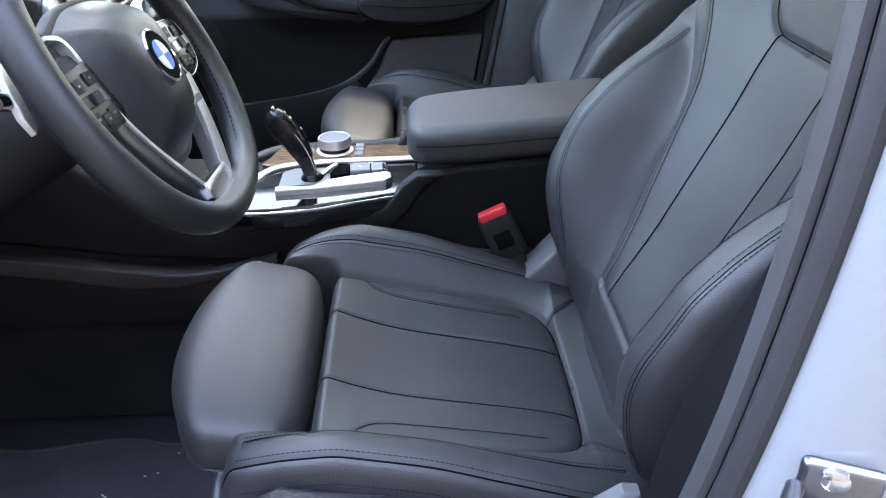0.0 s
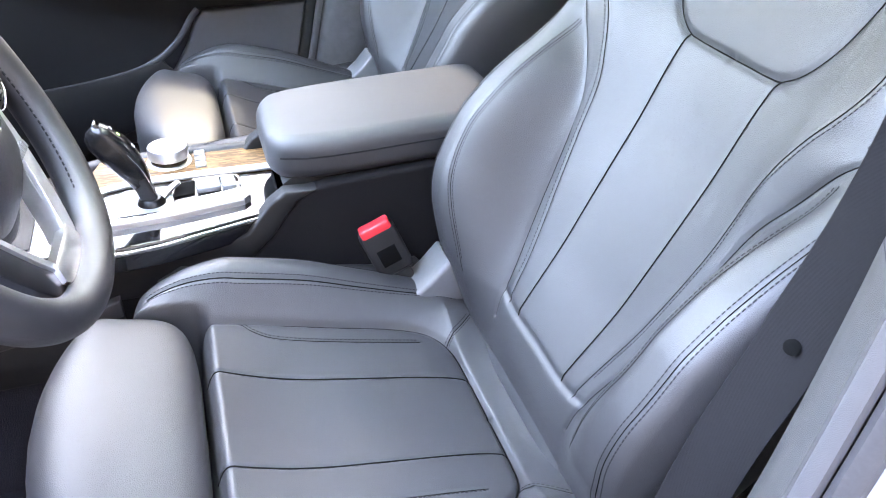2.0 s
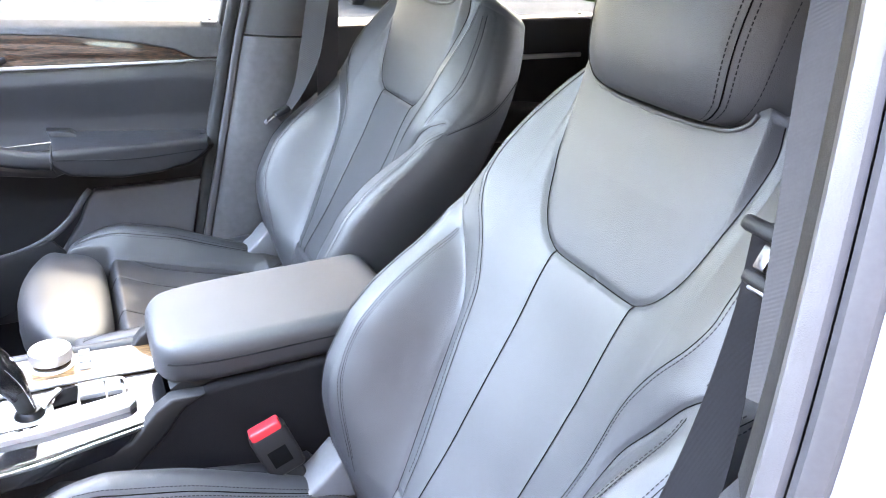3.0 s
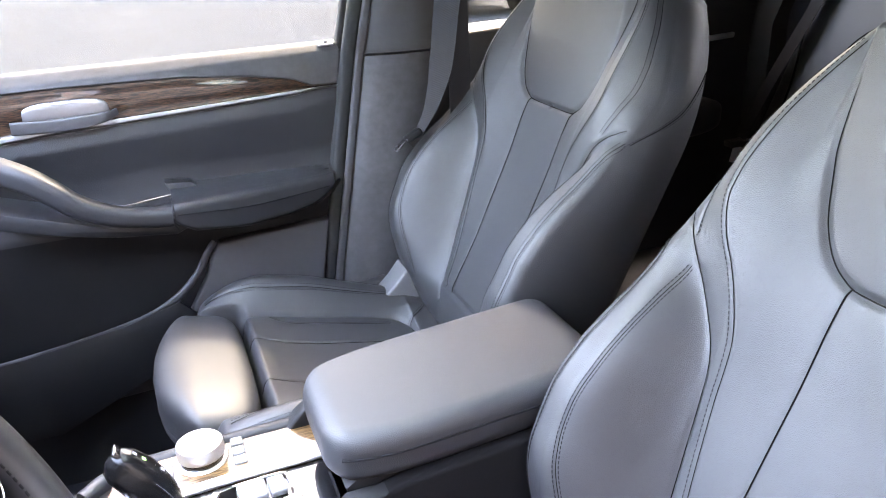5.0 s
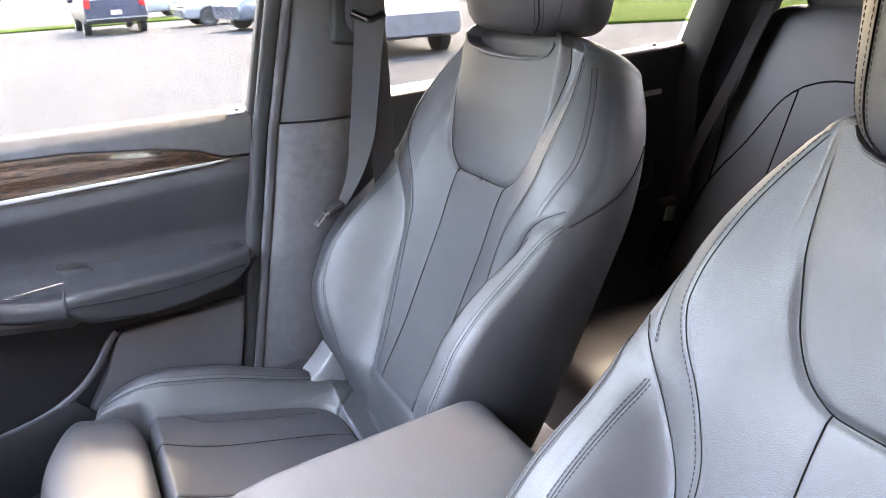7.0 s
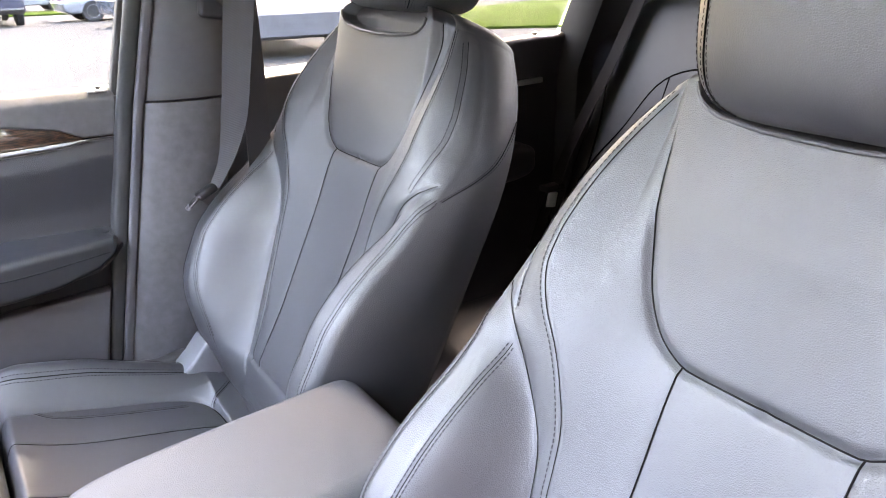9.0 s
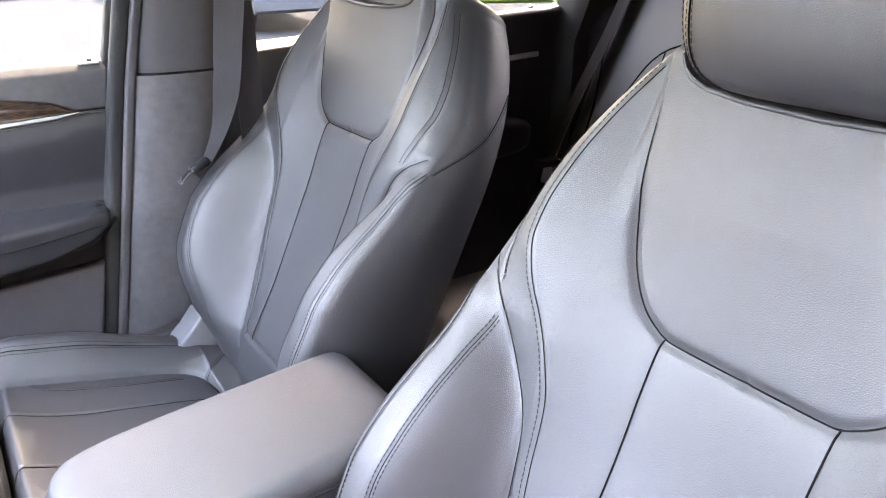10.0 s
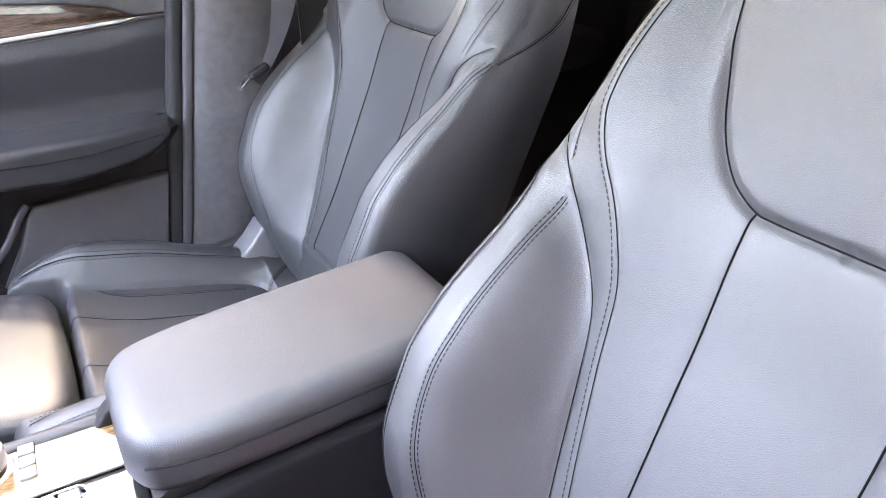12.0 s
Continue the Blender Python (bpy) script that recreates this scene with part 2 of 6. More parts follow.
def flat(me):
    """Facets without smoothing, for crisp slabs."""
    for p in me.polygons:
        p.use_smooth = False
    return me


def smooth_line(pts, n):
    """n points on a Catmull-Rom curve through the given ones, evenly spread."""
    p = np.array(pts, float)
    p = np.vstack([2 * p[0] - p[1], p, 2 * p[-1] - p[-2]])
    out = []
    for i in range(1, len(p) - 2):
        t = np.linspace(0, 1, 24, endpoint=False)[:, None]
        a, b, c, d = p[i - 1], p[i], p[i + 1], p[i + 2]
        out.append(0.5 * (2 * b + (c - a) * t + (2 * a - 5 * b + 4 * c - d) * t**2 + (3 * b - a - 3 * c + d) * t**3))
    q = np.vstack([*out, p[-2:-1]])
    s = np.r_[0, np.cumsum(np.linalg.norm(np.diff(q, axis=0), axis=1))]
    w = np.linspace(0, s[-1], n)
    return np.stack([np.interp(w, s, q[:, k]) for k in range(q.shape[1])], 1)


def curve(x, xs, ys):
    """A smooth line through the given points with no overshoot."""
    xs, ys = np.asarray(xs, float), np.asarray(ys, float)
    h, d = np.diff(xs), np.diff(ys) / np.diff(xs)
    m = np.r_[d[0], (d[:-1] + d[1:]) / 2, d[-1]]
    m[1:-1] = np.where(d[:-1] * d[1:] <= 0, 0.0, np.sign(m[1:-1]) * np.minimum(np.abs(m[1:-1]), 3 * np.minimum(np.abs(d[:-1]), np.abs(d[1:]))))
    q = np.clip(x, xs[0], xs[-1])
    i = np.clip(np.searchsorted(xs, q, side="right") - 1, 0, len(h) - 1)
    t = (q - xs[i]) / h[i]
    return ys[i] * (1 + 2 * t) * (1 - t) ** 2 + h[i] * m[i] * t * (1 - t) ** 2 + ys[i + 1] * t**2 * (3 - 2 * t) + h[i] * m[i + 1] * t**2 * (t - 1)


def grid_faces(n, m, closed):
    k = m if closed else m - 1
    i, j = np.meshgrid(np.arange(n - 1), np.arange(k), indexing="ij")
    jn = (j + 1) % m
    return np.stack([i * m + j, i * m + jn, (i + 1) * m + jn, (i + 1) * m + j], -1).reshape(-1, 4)


def loft(rings, closed=True, caps=True):
    """A skin over rings of points; closed: each ring is a loop."""
    r = np.asarray(rings, float)
    n, m = r.shape[:2]
    faces = grid_faces(n, m, closed).tolist()
    if closed and caps:
        faces += [list(range(m))[::-1], list(range((n - 1) * m, n * m))]
    bm = bmesh.new()
    vs = [bm.verts.new(p) for p in r.reshape(-1, 3)]
    for f in faces:
        try:
            bm.faces.new([vs[i] for i in f])
        except ValueError:
            pass
    bmesh.ops.remove_doubles(bm, verts=bm.verts, dist=1e-5)
    return from_bm(bm)


def sweep(path, shape, up=(0, 0, 1), sizes=None, closed_path=False):
    """A bar: the closed 2D shape (side, up) carried along the path; sizes: a factor for each point."""
    p = np.asarray(path, float)
    t = np.gradient(p, axis=0)
    if closed_path:
        t = np.roll(p, -1, 0) - np.roll(p, 1, 0)
    t /= np.linalg.norm(t, axis=1)[:, None]
    up = np.broadcast_to(np.asarray(up, float), p.shape)
    side = np.cross(t, up)
    side /= np.linalg.norm(side, axis=1)[:, None]
    top = np.cross(side, t)
    sh = np.asarray(shape, float)
    k = np.ones(len(p)) if sizes is None else np.asarray(sizes, float)
    rings = p[:, None] + k[:, None, None] * (sh[None, :, :1] * side[:, None] + sh[None, :, 1:] * top[:, None])
    if closed_path:
        rings = np.concatenate([rings, rings[:1]])
    return loft(rings, True, not closed_path)


def disc(r, n=16, squash=1.0):
    a = np.linspace(0, 2 * np.pi, n, endpoint=False)
    return np.stack([r * np.cos(a), r * squash * np.sin(a)], 1)


def rrect(w, h, r, n=4):
    """A rectangle with round corners, as a loop of 2D points."""
    out = []
    for cx, cy, a0 in ((w / 2 - r, h / 2 - r, 0), (-w / 2 + r, h / 2 - r, 90), (-w / 2 + r, -h / 2 + r, 180), (w / 2 - r, -h / 2 + r, 270)):
        for a in np.radians(np.linspace(a0, a0 + 90, n + 1)):
            out.append((cx + r * math.cos(a), cy + r * math.sin(a)))
    return np.array(out)


def turned(profile, at, axis=(0, 0, 1), n=40):
    """A turned solid: (radius, height) pairs round an axis."""
    z = Vector(axis).normalized()
    q = Vector((0, 0, 1)).rotation_difference(z).to_matrix()
    a = np.linspace(0, 2 * np.pi, n, endpoint=False)
    rings = [[Vector(at) + q @ Vector((r * math.cos(x), r * math.sin(x), h)) for x in a] for r, h in profile]
    return loft(np.array([[tuple(v) for v in ring] for ring in rings]))


def power(x, e):
    return np.sign(x) * np.abs(x) ** e


def pad(c, size, e1=0.35, e2=0.45, n=48, m=96, bend=None):
    """An upholstered pad: a superellipsoid; e1 rounds it upright, e2 in plan; bend: moves the points."""
    a = np.linspace(-np.pi / 2, np.pi / 2, n)[:, None]
    b = np.linspace(-np.pi, np.pi, m, endpoint=False)[None]
    x = size[0] / 2 * power(np.cos(a), e1) * power(np.cos(b), e2)
    y = size[1] / 2 * power(np.cos(a), e1) * power(np.sin(b), e2)
    z = size[2] / 2 * power(np.sin(a), e1) + 0 * b
    v = np.stack([x, y, z], -1)
    if bend:
        v = bend(v)
    return loft(v + np.array(c, float))


def polydist(u, v, line):
    """How far each (u, v) lies from a polyline."""
    d = np.full(u.shape, 9.0)
    for (a, b), (c, e) in zip(line[:-1], line[1:]):
        dx, dy = c - a, e - b
        t = np.clip(((u - a) * dx + (v - b) * dy) / (dx * dx + dy * dy + 1e-12), 0, 1)
        d = np.minimum(d, np.hypot(u - a - t * dx, v - b - t * dy))
    return d


def inside(u, v, poly):
    hit = np.zeros(u.shape, bool)
    for (a, b), (c, d) in zip(poly, np.roll(poly, -1, 0)):
        cross = (b > v) != (d > v)
        hit ^= cross & (u < (c - a) * (v - b) / (d - b + 1e-12) + a)
    return hit


def split_grid(rings, closed, region):
    """Cuts a skin of rings into meshes, one for each value in region (one a face), shaded as one."""
    n, m = rings.shape[:2]
    faces, pts, out = grid_faces(n, m, closed), rings.reshape(-1, 3), {}
    fn = np.cross(pts[faces[:, 2]] - pts[faces[:, 0]], pts[faces[:, 3]] - pts[faces[:, 1]])
    vn = np.zeros_like(pts)
    for k in range(4):
        np.add.at(vn, faces[:, k], fn)
    vn /= np.maximum(np.linalg.norm(vn, axis=1), 1e-12)[:, None]
    for k in np.unique(region):
        mine = faces[region.ravel() == k]
        used, back = np.unique(mine, return_inverse=True)
        me = mesh_of(pts[used], back.reshape(-1, 4))
        me.normals_split_custom_set_from_vertices([tuple(map(float, v)) for v in vn[used]])
        out[int(k)] = me
    return out


def stitches(lines, normals, long=0.0034, gap=0.0016, r=0.00045):
    """Short thread stitches along 3D lines, lying on the leather."""
    verts, faces = [], []
    for line, nor in zip(lines, normals):
        s = np.r_[0, np.cumsum(np.linalg.norm(np.diff(line, axis=0), axis=1))]
        at = np.arange(0, s[-1] - long, long + gap)
        a = np.stack([np.interp(at, s, line[:, k]) for k in range(3)], 1)
        b = np.stack([np.interp(at + long, s, line[:, k]) for k in range(3)], 1)
        nn = np.stack([np.interp(at, s, nor[:, k]) for k in range(3)], 1)
        t = (b - a) / np.linalg.norm(b - a, axis=1)[:, None]
        side = np.cross(t, nn)
        for p, q, w, h in zip(a, b, side, nn):
            i = len(verts)
            for e in (p, q):
                verts += [e - w * r * 1.3, e + h * r * 1.4, e + w * r * 1.3]
            mid = (p + q) / 2 + h * r * 0.6
            verts += [mid - w * r * 1.3, mid + h * r * 1.6, mid + w * r * 1.3]
            faces += [(i, i + 6, i + 7, i + 1), (i + 1, i + 7, i + 8, i + 2), (i + 6, i + 3, i + 4, i + 7), (i + 7, i + 4, i + 5, i + 8)]
    return mesh_of(verts, faces)


# ---- front seats ----
BACK_O, BACK_V, BACK_N = np.array((0, 0, 0.73)), np.array((0.447, 0, 0.894)), np.array((-0.894, 0, 0.447))
V_LO, V_HI = -0.075, 0.562


def back_half(v):
    return curve(v, [-0.08, -0.03, 0.03, 0.1, 0.2, 0.28, 0.32, 0.35, 0.38, 0.41, 0.44, 0.48, 0.51, 0.535, 0.55, 0.562], [0.175, 0.215, 0.240, 0.255, 0.259, 0.257, 0.255, 0.254, 0.253, 0.250, 0.243, 0.228, 0.213, 0.198, 0.187, 0.174])


def back_rear(v):
    return curve(v, [-0.08, 0.0, 0.2, 0.35, 0.45, 0.52, 0.562], [0.205, 0.236, 0.252, 0.252, 0.236, 0.203, 0.170])


def back_crest(v):
    """Height of the bolster's crest over the wing beside it."""
    return curve(v, [-0.08, -0.04, 0.0, 0.05, 0.1, 0.15, 0.2, 0.225, 0.25, 0.28, 0.3, 0.32, 0.338, 0.352, 0.6], [0.0, 0.016, 0.044, 0.076, 0.088, 0.088, 0.077, 0.068, 0.056, 0.037, 0.024, 0.011, 0.003, 0.0, 0.0])


def back_ridge(v):
    """Height of the stitched ridge that runs up each shoulder."""
    return curve(v, [0.0, 0.08, 0.15, 0.2, 0.242, 0.276, 0.306, 0.335, 0.36, 0.40, 0.43, 0.474, 0.51, 0.547, 0.575], [0.0, 0.001, 0.003, 0.005, 0.008, 0.0118, 0.0168, 0.0235, 0.030, 0.034, 0.032, 0.024, 0.016, 0.009, 0.004])


def ridge_at(v):
    """How far that ridge lies from the middle of the back."""
    return curve(v, [0.0, 0.05, 0.11, 0.17, 0.22, 0.242, 0.276, 0.306, 0.335, 0.36, 0.38, 0.40, 0.42, 0.45, 0.474, 0.51, 0.547, 0.575], [0.084, 0.094, 0.109, 0.121, 0.129, 0.131, 0.135, 0.145, 0.160, 0.177, 0.187, 0.192, 0.192, 0.189, 0.185, 0.175, 0.159, 0.145])


def both(line):
    return [list(line), [(-a, b) for a, b in line]]


SEAM_A = smooth_line([(0.098, -0.03), (0.106, 0.02), (0.125, 0.09), (0.138, 0.16), (0.147, 0.215), (0.157, 0.253), (0.179, 0.290), (0.200, 0.322), (0.222, 0.346), (0.244, 0.366)], 40)
SEAM_A2 = np.array([(ridge_at(v), v) for v in np.linspace(0.0, 0.558, 60)])
SEAM_U = smooth_line([(0.215, 0.349), (0.223, 0.380), (0.228, 0.415), (0.224, 0.450), (0.212, 0.485), (0.198, 0.515), (0.178, 0.548)], 30)
SEAM_P = smooth_line([(0.137, 0.562), (0.140, 0.53), (0.134, 0.48), (0.124, 0.44), (0.112, 0.405), (0.094, 0.378), (0.074, 0.364), (0.058, 0.3605), (0.0, 0.360)], 50)
SEAM_1 = smooth_line([(0.069, 0.361), (0.068, 0.29), (0.067, 0.2), (0.064, 0.10), (0.058, 0.0)], 24)
SEAM_C = smooth_line([(0.150, -0.01), (0.168, 0.03), (0.184, 0.064), (0.195, 0.092), (0.203, 0.125), (0.2055, 0.165), (0.206, 0.21), (0.2075, 0.255), (0.209, 0.29), (0.207, 0.318)], 44)
SEAM_E = np.array([(back_half(v) - curve(v, [-0.06, 0.05, 0.2, 0.30, 0.35], [0.008, 0.016, 0.018, 0.015, 0.003]), v) for v in np.linspace(-0.06, 0.350, 40)])
SEAM_L = np.array([(a, 0.9 * max(0, abs(a) - 0.06) ** 1.5) for a in np.linspace(-0.106, 0.106, 28)])
BACK_SEAMS = [(l, 0.0026, 0.0022) for s in (SEAM_A,) for l in both(s)] + [(l, 0.0030, 0.0042) for l in both(SEAM_P)] + [(l, 0.0013, 0.0022) for l in both(SEAM_A2)] + [(l, 0.0010, 0.0034) for l in both(SEAM_1)]
BACK_SEAMS += [(l, 0.0008, 0.0016) for l in both(SEAM_C)] + [(l, 0.0016, 0.0018) for l in both(SEAM_E)] + [(l, 0.0018, 0.0020) for l in both(SEAM_U)]


RIM_U, RIM_V = [0.0, 0.06, 0.092, 0.106, 0.116, 0.122], [0.537, 0.539, 0.543, 0.548, 0.556, 0.572]


def seam_edge(v):
    """Where the side bolster begins, across the back."""
    return curve(v, SEAM_A[::3, 1], SEAM_A[::3, 0])


def back_front(u, v):
    """Height of the backrest's leather over its plane."""
    a, hw, cw = np.abs(u), back_half(v), back_crest(v)
    ua = np.minimum(seam_edge(v), hw - 0.026)
    uc = np.maximum(hw - curve(v, [0.1, 0.2, 0.27, 0.31, 0.34], [0.042, 0.042, 0.036, 0.024, 0.016]), ua + 0.012)
    # the stitched ridge: a hollow middle inside it, a strip up to the bolster or down to the edge outside it
    a2, top = ridge_at(v), back_ridge(v)
    a0 = curve(v, [0, 0.2, 0.30, 0.36, 0.40, 0.44, 0.50, 0.562], [0.02, 0.02, 0.025, 0.065, 0.096, 0.114, 0.130, 0.134])
    rise = top * np.clip((a - a0) / (a2 - a0), 0, 1) ** curve(v, [0.0, 0.3, 0.4, 0.56], [2.2, 2.2, 1.35, 1.3])
    k = np.clip((a - a2) / np.maximum(ua - a2, 0.004), 0, 1)
    strip = (curve(v, [0.1, 0.2, 0.25, 0.29, 0.325, 0.355, 0.37], [0.0, 0.002, 0.006, 0.014, 0.026, 0.035, 0.038]) - top) * k * k * (3 - 2 * k)
    out = np.maximum(a - a2, 0)
    drop = 1.05 * out * out / (out + 0.022)
    m = np.clip((v - 0.325) / 0.105, 0, 1)
    m = m * m * (3 - 2 * m)
    t = np.clip((a - ua) / (uc - ua), 0, 1)
    w = rise + (strip + cw * (0.5 - 0.5 * np.cos(t * np.pi)) ** 0.8) * (1 - m) - drop * m
    q = np.clip((a - hw + 0.024) / 0.024, 0, 1)
    # the wing's pad lies proud of the bolster's end
    w = w - 0.0035 * np.clip((a - ua) / 0.005, 0, 1) * curve(v, [0.2, 0.27, 0.34, 0.37], [0, 1, 1, 0])
    w = w - curve(v, [0.0, 0.26, 0.40, 0.5], [0.027, 0.025, 0.014, 0.012]) * (1 - np.sqrt(np.clip(1 - (0.985 * q) ** 2, 0, 1)))
    w = w + 0.020 * np.clip((v - 0.36) / 0.16, 0, 1.5) ** 2 * np.clip((0.15 - a) / 0.02, 0, 1)
    w = w - 0.021 * np.clip(1 - (a / 0.145) ** 2, 0, 1) * curve(v, [-0.05, 0.03, 0.12, 0.25, 0.36, 0.46], [0.2, 0.6, 1, 1, 0.5, 0])
    w = w - 0.030 * np.clip(-v / 0.075, 0, 1) ** 1.5
    rim = np.interp(a, RIM_U, RIM_V)
    w = w - 0.022 * np.clip((v - rim) / 0.008, 0, 1) * np.clip((0.150 - a) / 0.030, 0, 1)
    near = np.full(u.shape, 9.0)
    for line, deep, wide in BACK_SEAMS:
        d = polydist(u, v, line)
        if deep > 0.002:
            near = np.minimum(near, d)
        w = w - deep * np.exp(-((d / wide) ** 2)) * np.clip((hw - a) / 0.028, 0.12, 1)
    w = w - 0.0032 * np.exp(-((polydist(u, v, SEAM_L) / 0.005) ** 2)) * np.clip((0.112 - a) / 0.02, 0, 1)
    return w + 0.0040 * (1 - np.exp(-near / 0.024)) - 0.0040


def back_place(u, v, w):
    return BACK_O + np.multiply.outer(v, BACK_V) + np.multiply.outer(w, BACK_N) + np.multiply.outer(u, (0, 1, 0))


def backrest(seat):
    nu, vs = 301, np.linspace(V_LO, V_HI, 330)
    s = np.linspace(-1, 1, nu)
    V, S = np.meshgrid(vs, s, indexing="ij")
    U = S * back_half(V)
    front = back_place(U, V, back_front(U, V))
    wf = back_front(back_half(vs), vs)
    ns, nb = 16, 30
    rings = [front]
    k = np.linspace(0, 1, ns + 2)[1:-1]
    hw, hb = back_half(vs)[:, None], back_rear(vs)[:, None]
    su = hw + (hb - hw) * k + 0.012 * np.sin(np.pi * k)
    sw = wf[:, None] + (-0.085 - wf[:, None]) * k ** 1.1
    vv = np.broadcast_to(vs[:, None], su.shape)
    side = back_place(su, vv, sw)
    c = np.linspace(1, -1, nb)
    bu = hb * c
    bw = -0.085 - 0.035 * np.cos(c * np.pi / 2) ** 0.8 + 0 * bu
    rear = back_place(bu, np.broadcast_to(vs[:, None], bu.shape), bw)
    other = side[:, ::-1] * (1, -1, 1)
    ring = np.concatenate([front, side, rear, other], 1)
    # the rounded top and bottom
    mid = ring.mean(1, keepdims=True)
    caps, floor_ = [], []
    for k, up in ((0.99, 0.004), (0.95, 0.010), (0.88, 0.016), (0.74, 0.021), (0.45, 0.024), (0.01, 0.025)):
        caps.append(mid[-1] + (ring[-1] - mid[-1]) * k + BACK_V * up)
        floor_.append(mid[0] + (ring[0] - mid[0]) * k - BACK_V * up * 0.7)
    full = np.concatenate([np.array(floor_[::-1]), ring, np.array(caps)])
    n, m = full.shape[:2]
    reg = np.full((n - 1, m), 6)
    uc_, vc_ = (U[:-1, :-1] + U[1:, 1:]) / 2, (V[:-1, :-1] + V[1:, 1:]) / 2
    a = np.abs(uc_)
    r = np.full(uc_.shape, 2)
    poly = np.vstack([SEAM_P, (SEAM_P * (-1, 1))[::-1]])
    s1 = np.interp(vc_, SEAM_1[::-1, 1], SEAM_1[::-1, 0])
    r[(a < s1) & (vc_ < 0.362)] = 1
    low = vc_ < np.interp(a, [0, 0.06, 0.106], [0, 0, 0.009])
    r[low & (a < 0.104)] = 5
    bol = (a > seam_edge(vc_)) & (vc_ < 0.366)
    r[bol & (uc_ > 0)], r[bol & (uc_ < 0)] = 3, 4
    r[inside(uc_, vc_, poly) | ((a < 0.137) & (vc_ > 0.55))] = 0
    reg[6 : 6 + r.shape[0], : r.shape[1]] = r
    meshes = split_grid(full, True, reg)
    shell = part("backrest", meshes[6], LEATHER, seat, "black leather backrest side and rear cover")
    names = {0: ("upper_panel", "smooth leather shoulder panel"), 1: ("center_panel", ""), 2: ("side_panel", ""), 3: ("side_bolster", "raised padded leather bolster"), 4: ("side_bolster", "raised padded leather bolster"), 5: ("lower_panel", "")}
    for k, (name, label) in names.items():
        part(name, meshes[k], LEATHER, shell, label)
    lines, normals = [], []
    for line, offs, lift in ((SEAM_C[2:], (-0.0026, 0.0026), 0.0), (SEAM_E[2:], (-0.0040, 0.0040), 0.0), (SEAM_A2[4:], (0.0045,), 0.0), (SEAM_U, (-0.0042,), 0.0)):
        for o in offs:
            t = np.gradient(line, axis=0)
            t /= np.linalg.norm(t, axis=1)[:, None]
            l2 = line + o * np.stack([t[:, 1], -t[:, 0]], 1)
            l2[:, 0] = np.minimum(l2[:, 0], back_half(l2[:, 1]) - 0.002)
            fine = smooth_line(l2, 160)
            for sg in (1, -1):
                u, v = fine[:, 0] * sg, fine[:, 1]
                p = back_place(u, v, back_front(u, v))
                e = 0.002
                du = back_place(u + e, v, back_front(np.clip(u + e, -back_half(v), back_half(v)), v)) - p
                dv = back_place(u, v + e, back_front(u, v + e)) - p
                nn = np.cross(du, dv)
                nn /= np.linalg.norm(nn, axis=1)[:, None]
                nn *= np.sign(nn @ BACK_N)[:, None]
                lines.append(p + nn * 0.0002)
                normals.append(nn)
    # near-black tubes put the shade of the grooves into colour
    for line, r in ((SEAM_A, 0.0008), (SEAM_P, 0.0009), (SEAM_1, 0.0010), (SEAM_A2, 0.0006), (SEAM_E, 0.0006), (SEAM_C, 0.0005), (SEAM_U, 0.0005)):
        for sg in (1, -1):
            f = smooth_line(line, 120)
            u, v = f[:, 0] * sg, f[:, 1]
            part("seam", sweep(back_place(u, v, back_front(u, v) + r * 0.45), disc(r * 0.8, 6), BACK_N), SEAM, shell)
    for sg in (1, -1):
        for v, k in ((np.linspace(0.350, 0.478, 60), np.linspace(0.0, 0.97, 60)),):
            h0, h1, w0 = back_half(v), back_rear(v), back_front(back_half(v), v)
            p = back_place(sg * (h0 + (h1 - h0) * k + 0.012 * np.sin(np.pi * k) + 0.0004), v, w0 + (-0.085 - w0) * k ** 1.1)
            # dark tube draws the shaded crease of this seam
            part("side_seam", sweep(p, disc(0.0007, 6), (0.3, sg, 0.1)), SEAM, shell)
            nn = np.tile(np.array((0.05, 0.99 * sg, 0.05)), (60, 1))
            for o in (-0.0035, 0.0035):
                lines.append(p + BACK_N * o)
                normals.append(nn)
    part("stitching", stitches(lines, normals), THREAD, shell, "dark double stitching along the bolster seams", "stuff")
    return shell


HEAD_T = np.array(Matrix.Rotation(radians(9), 3, "Y"))


def head_bend(v):
    """Flat face with a soft crown, sides swept back, narrower foot."""
    x, y, z = v[..., 0], v[..., 1], v[..., 2]
    front = np.clip(-x / 0.06, 0, 1)
    y = y * (1 + 0.07 * z / 0.1) * (1 - 0.16 * front)
    x = x + 0.030 * (np.abs(y) / 0.13) ** 3 * front + 0.012 * np.clip(-z / 0.1, 0, 1) ** 2 - 0.004
    return np.stack([x, y, z], -1) @ HEAD_T.T


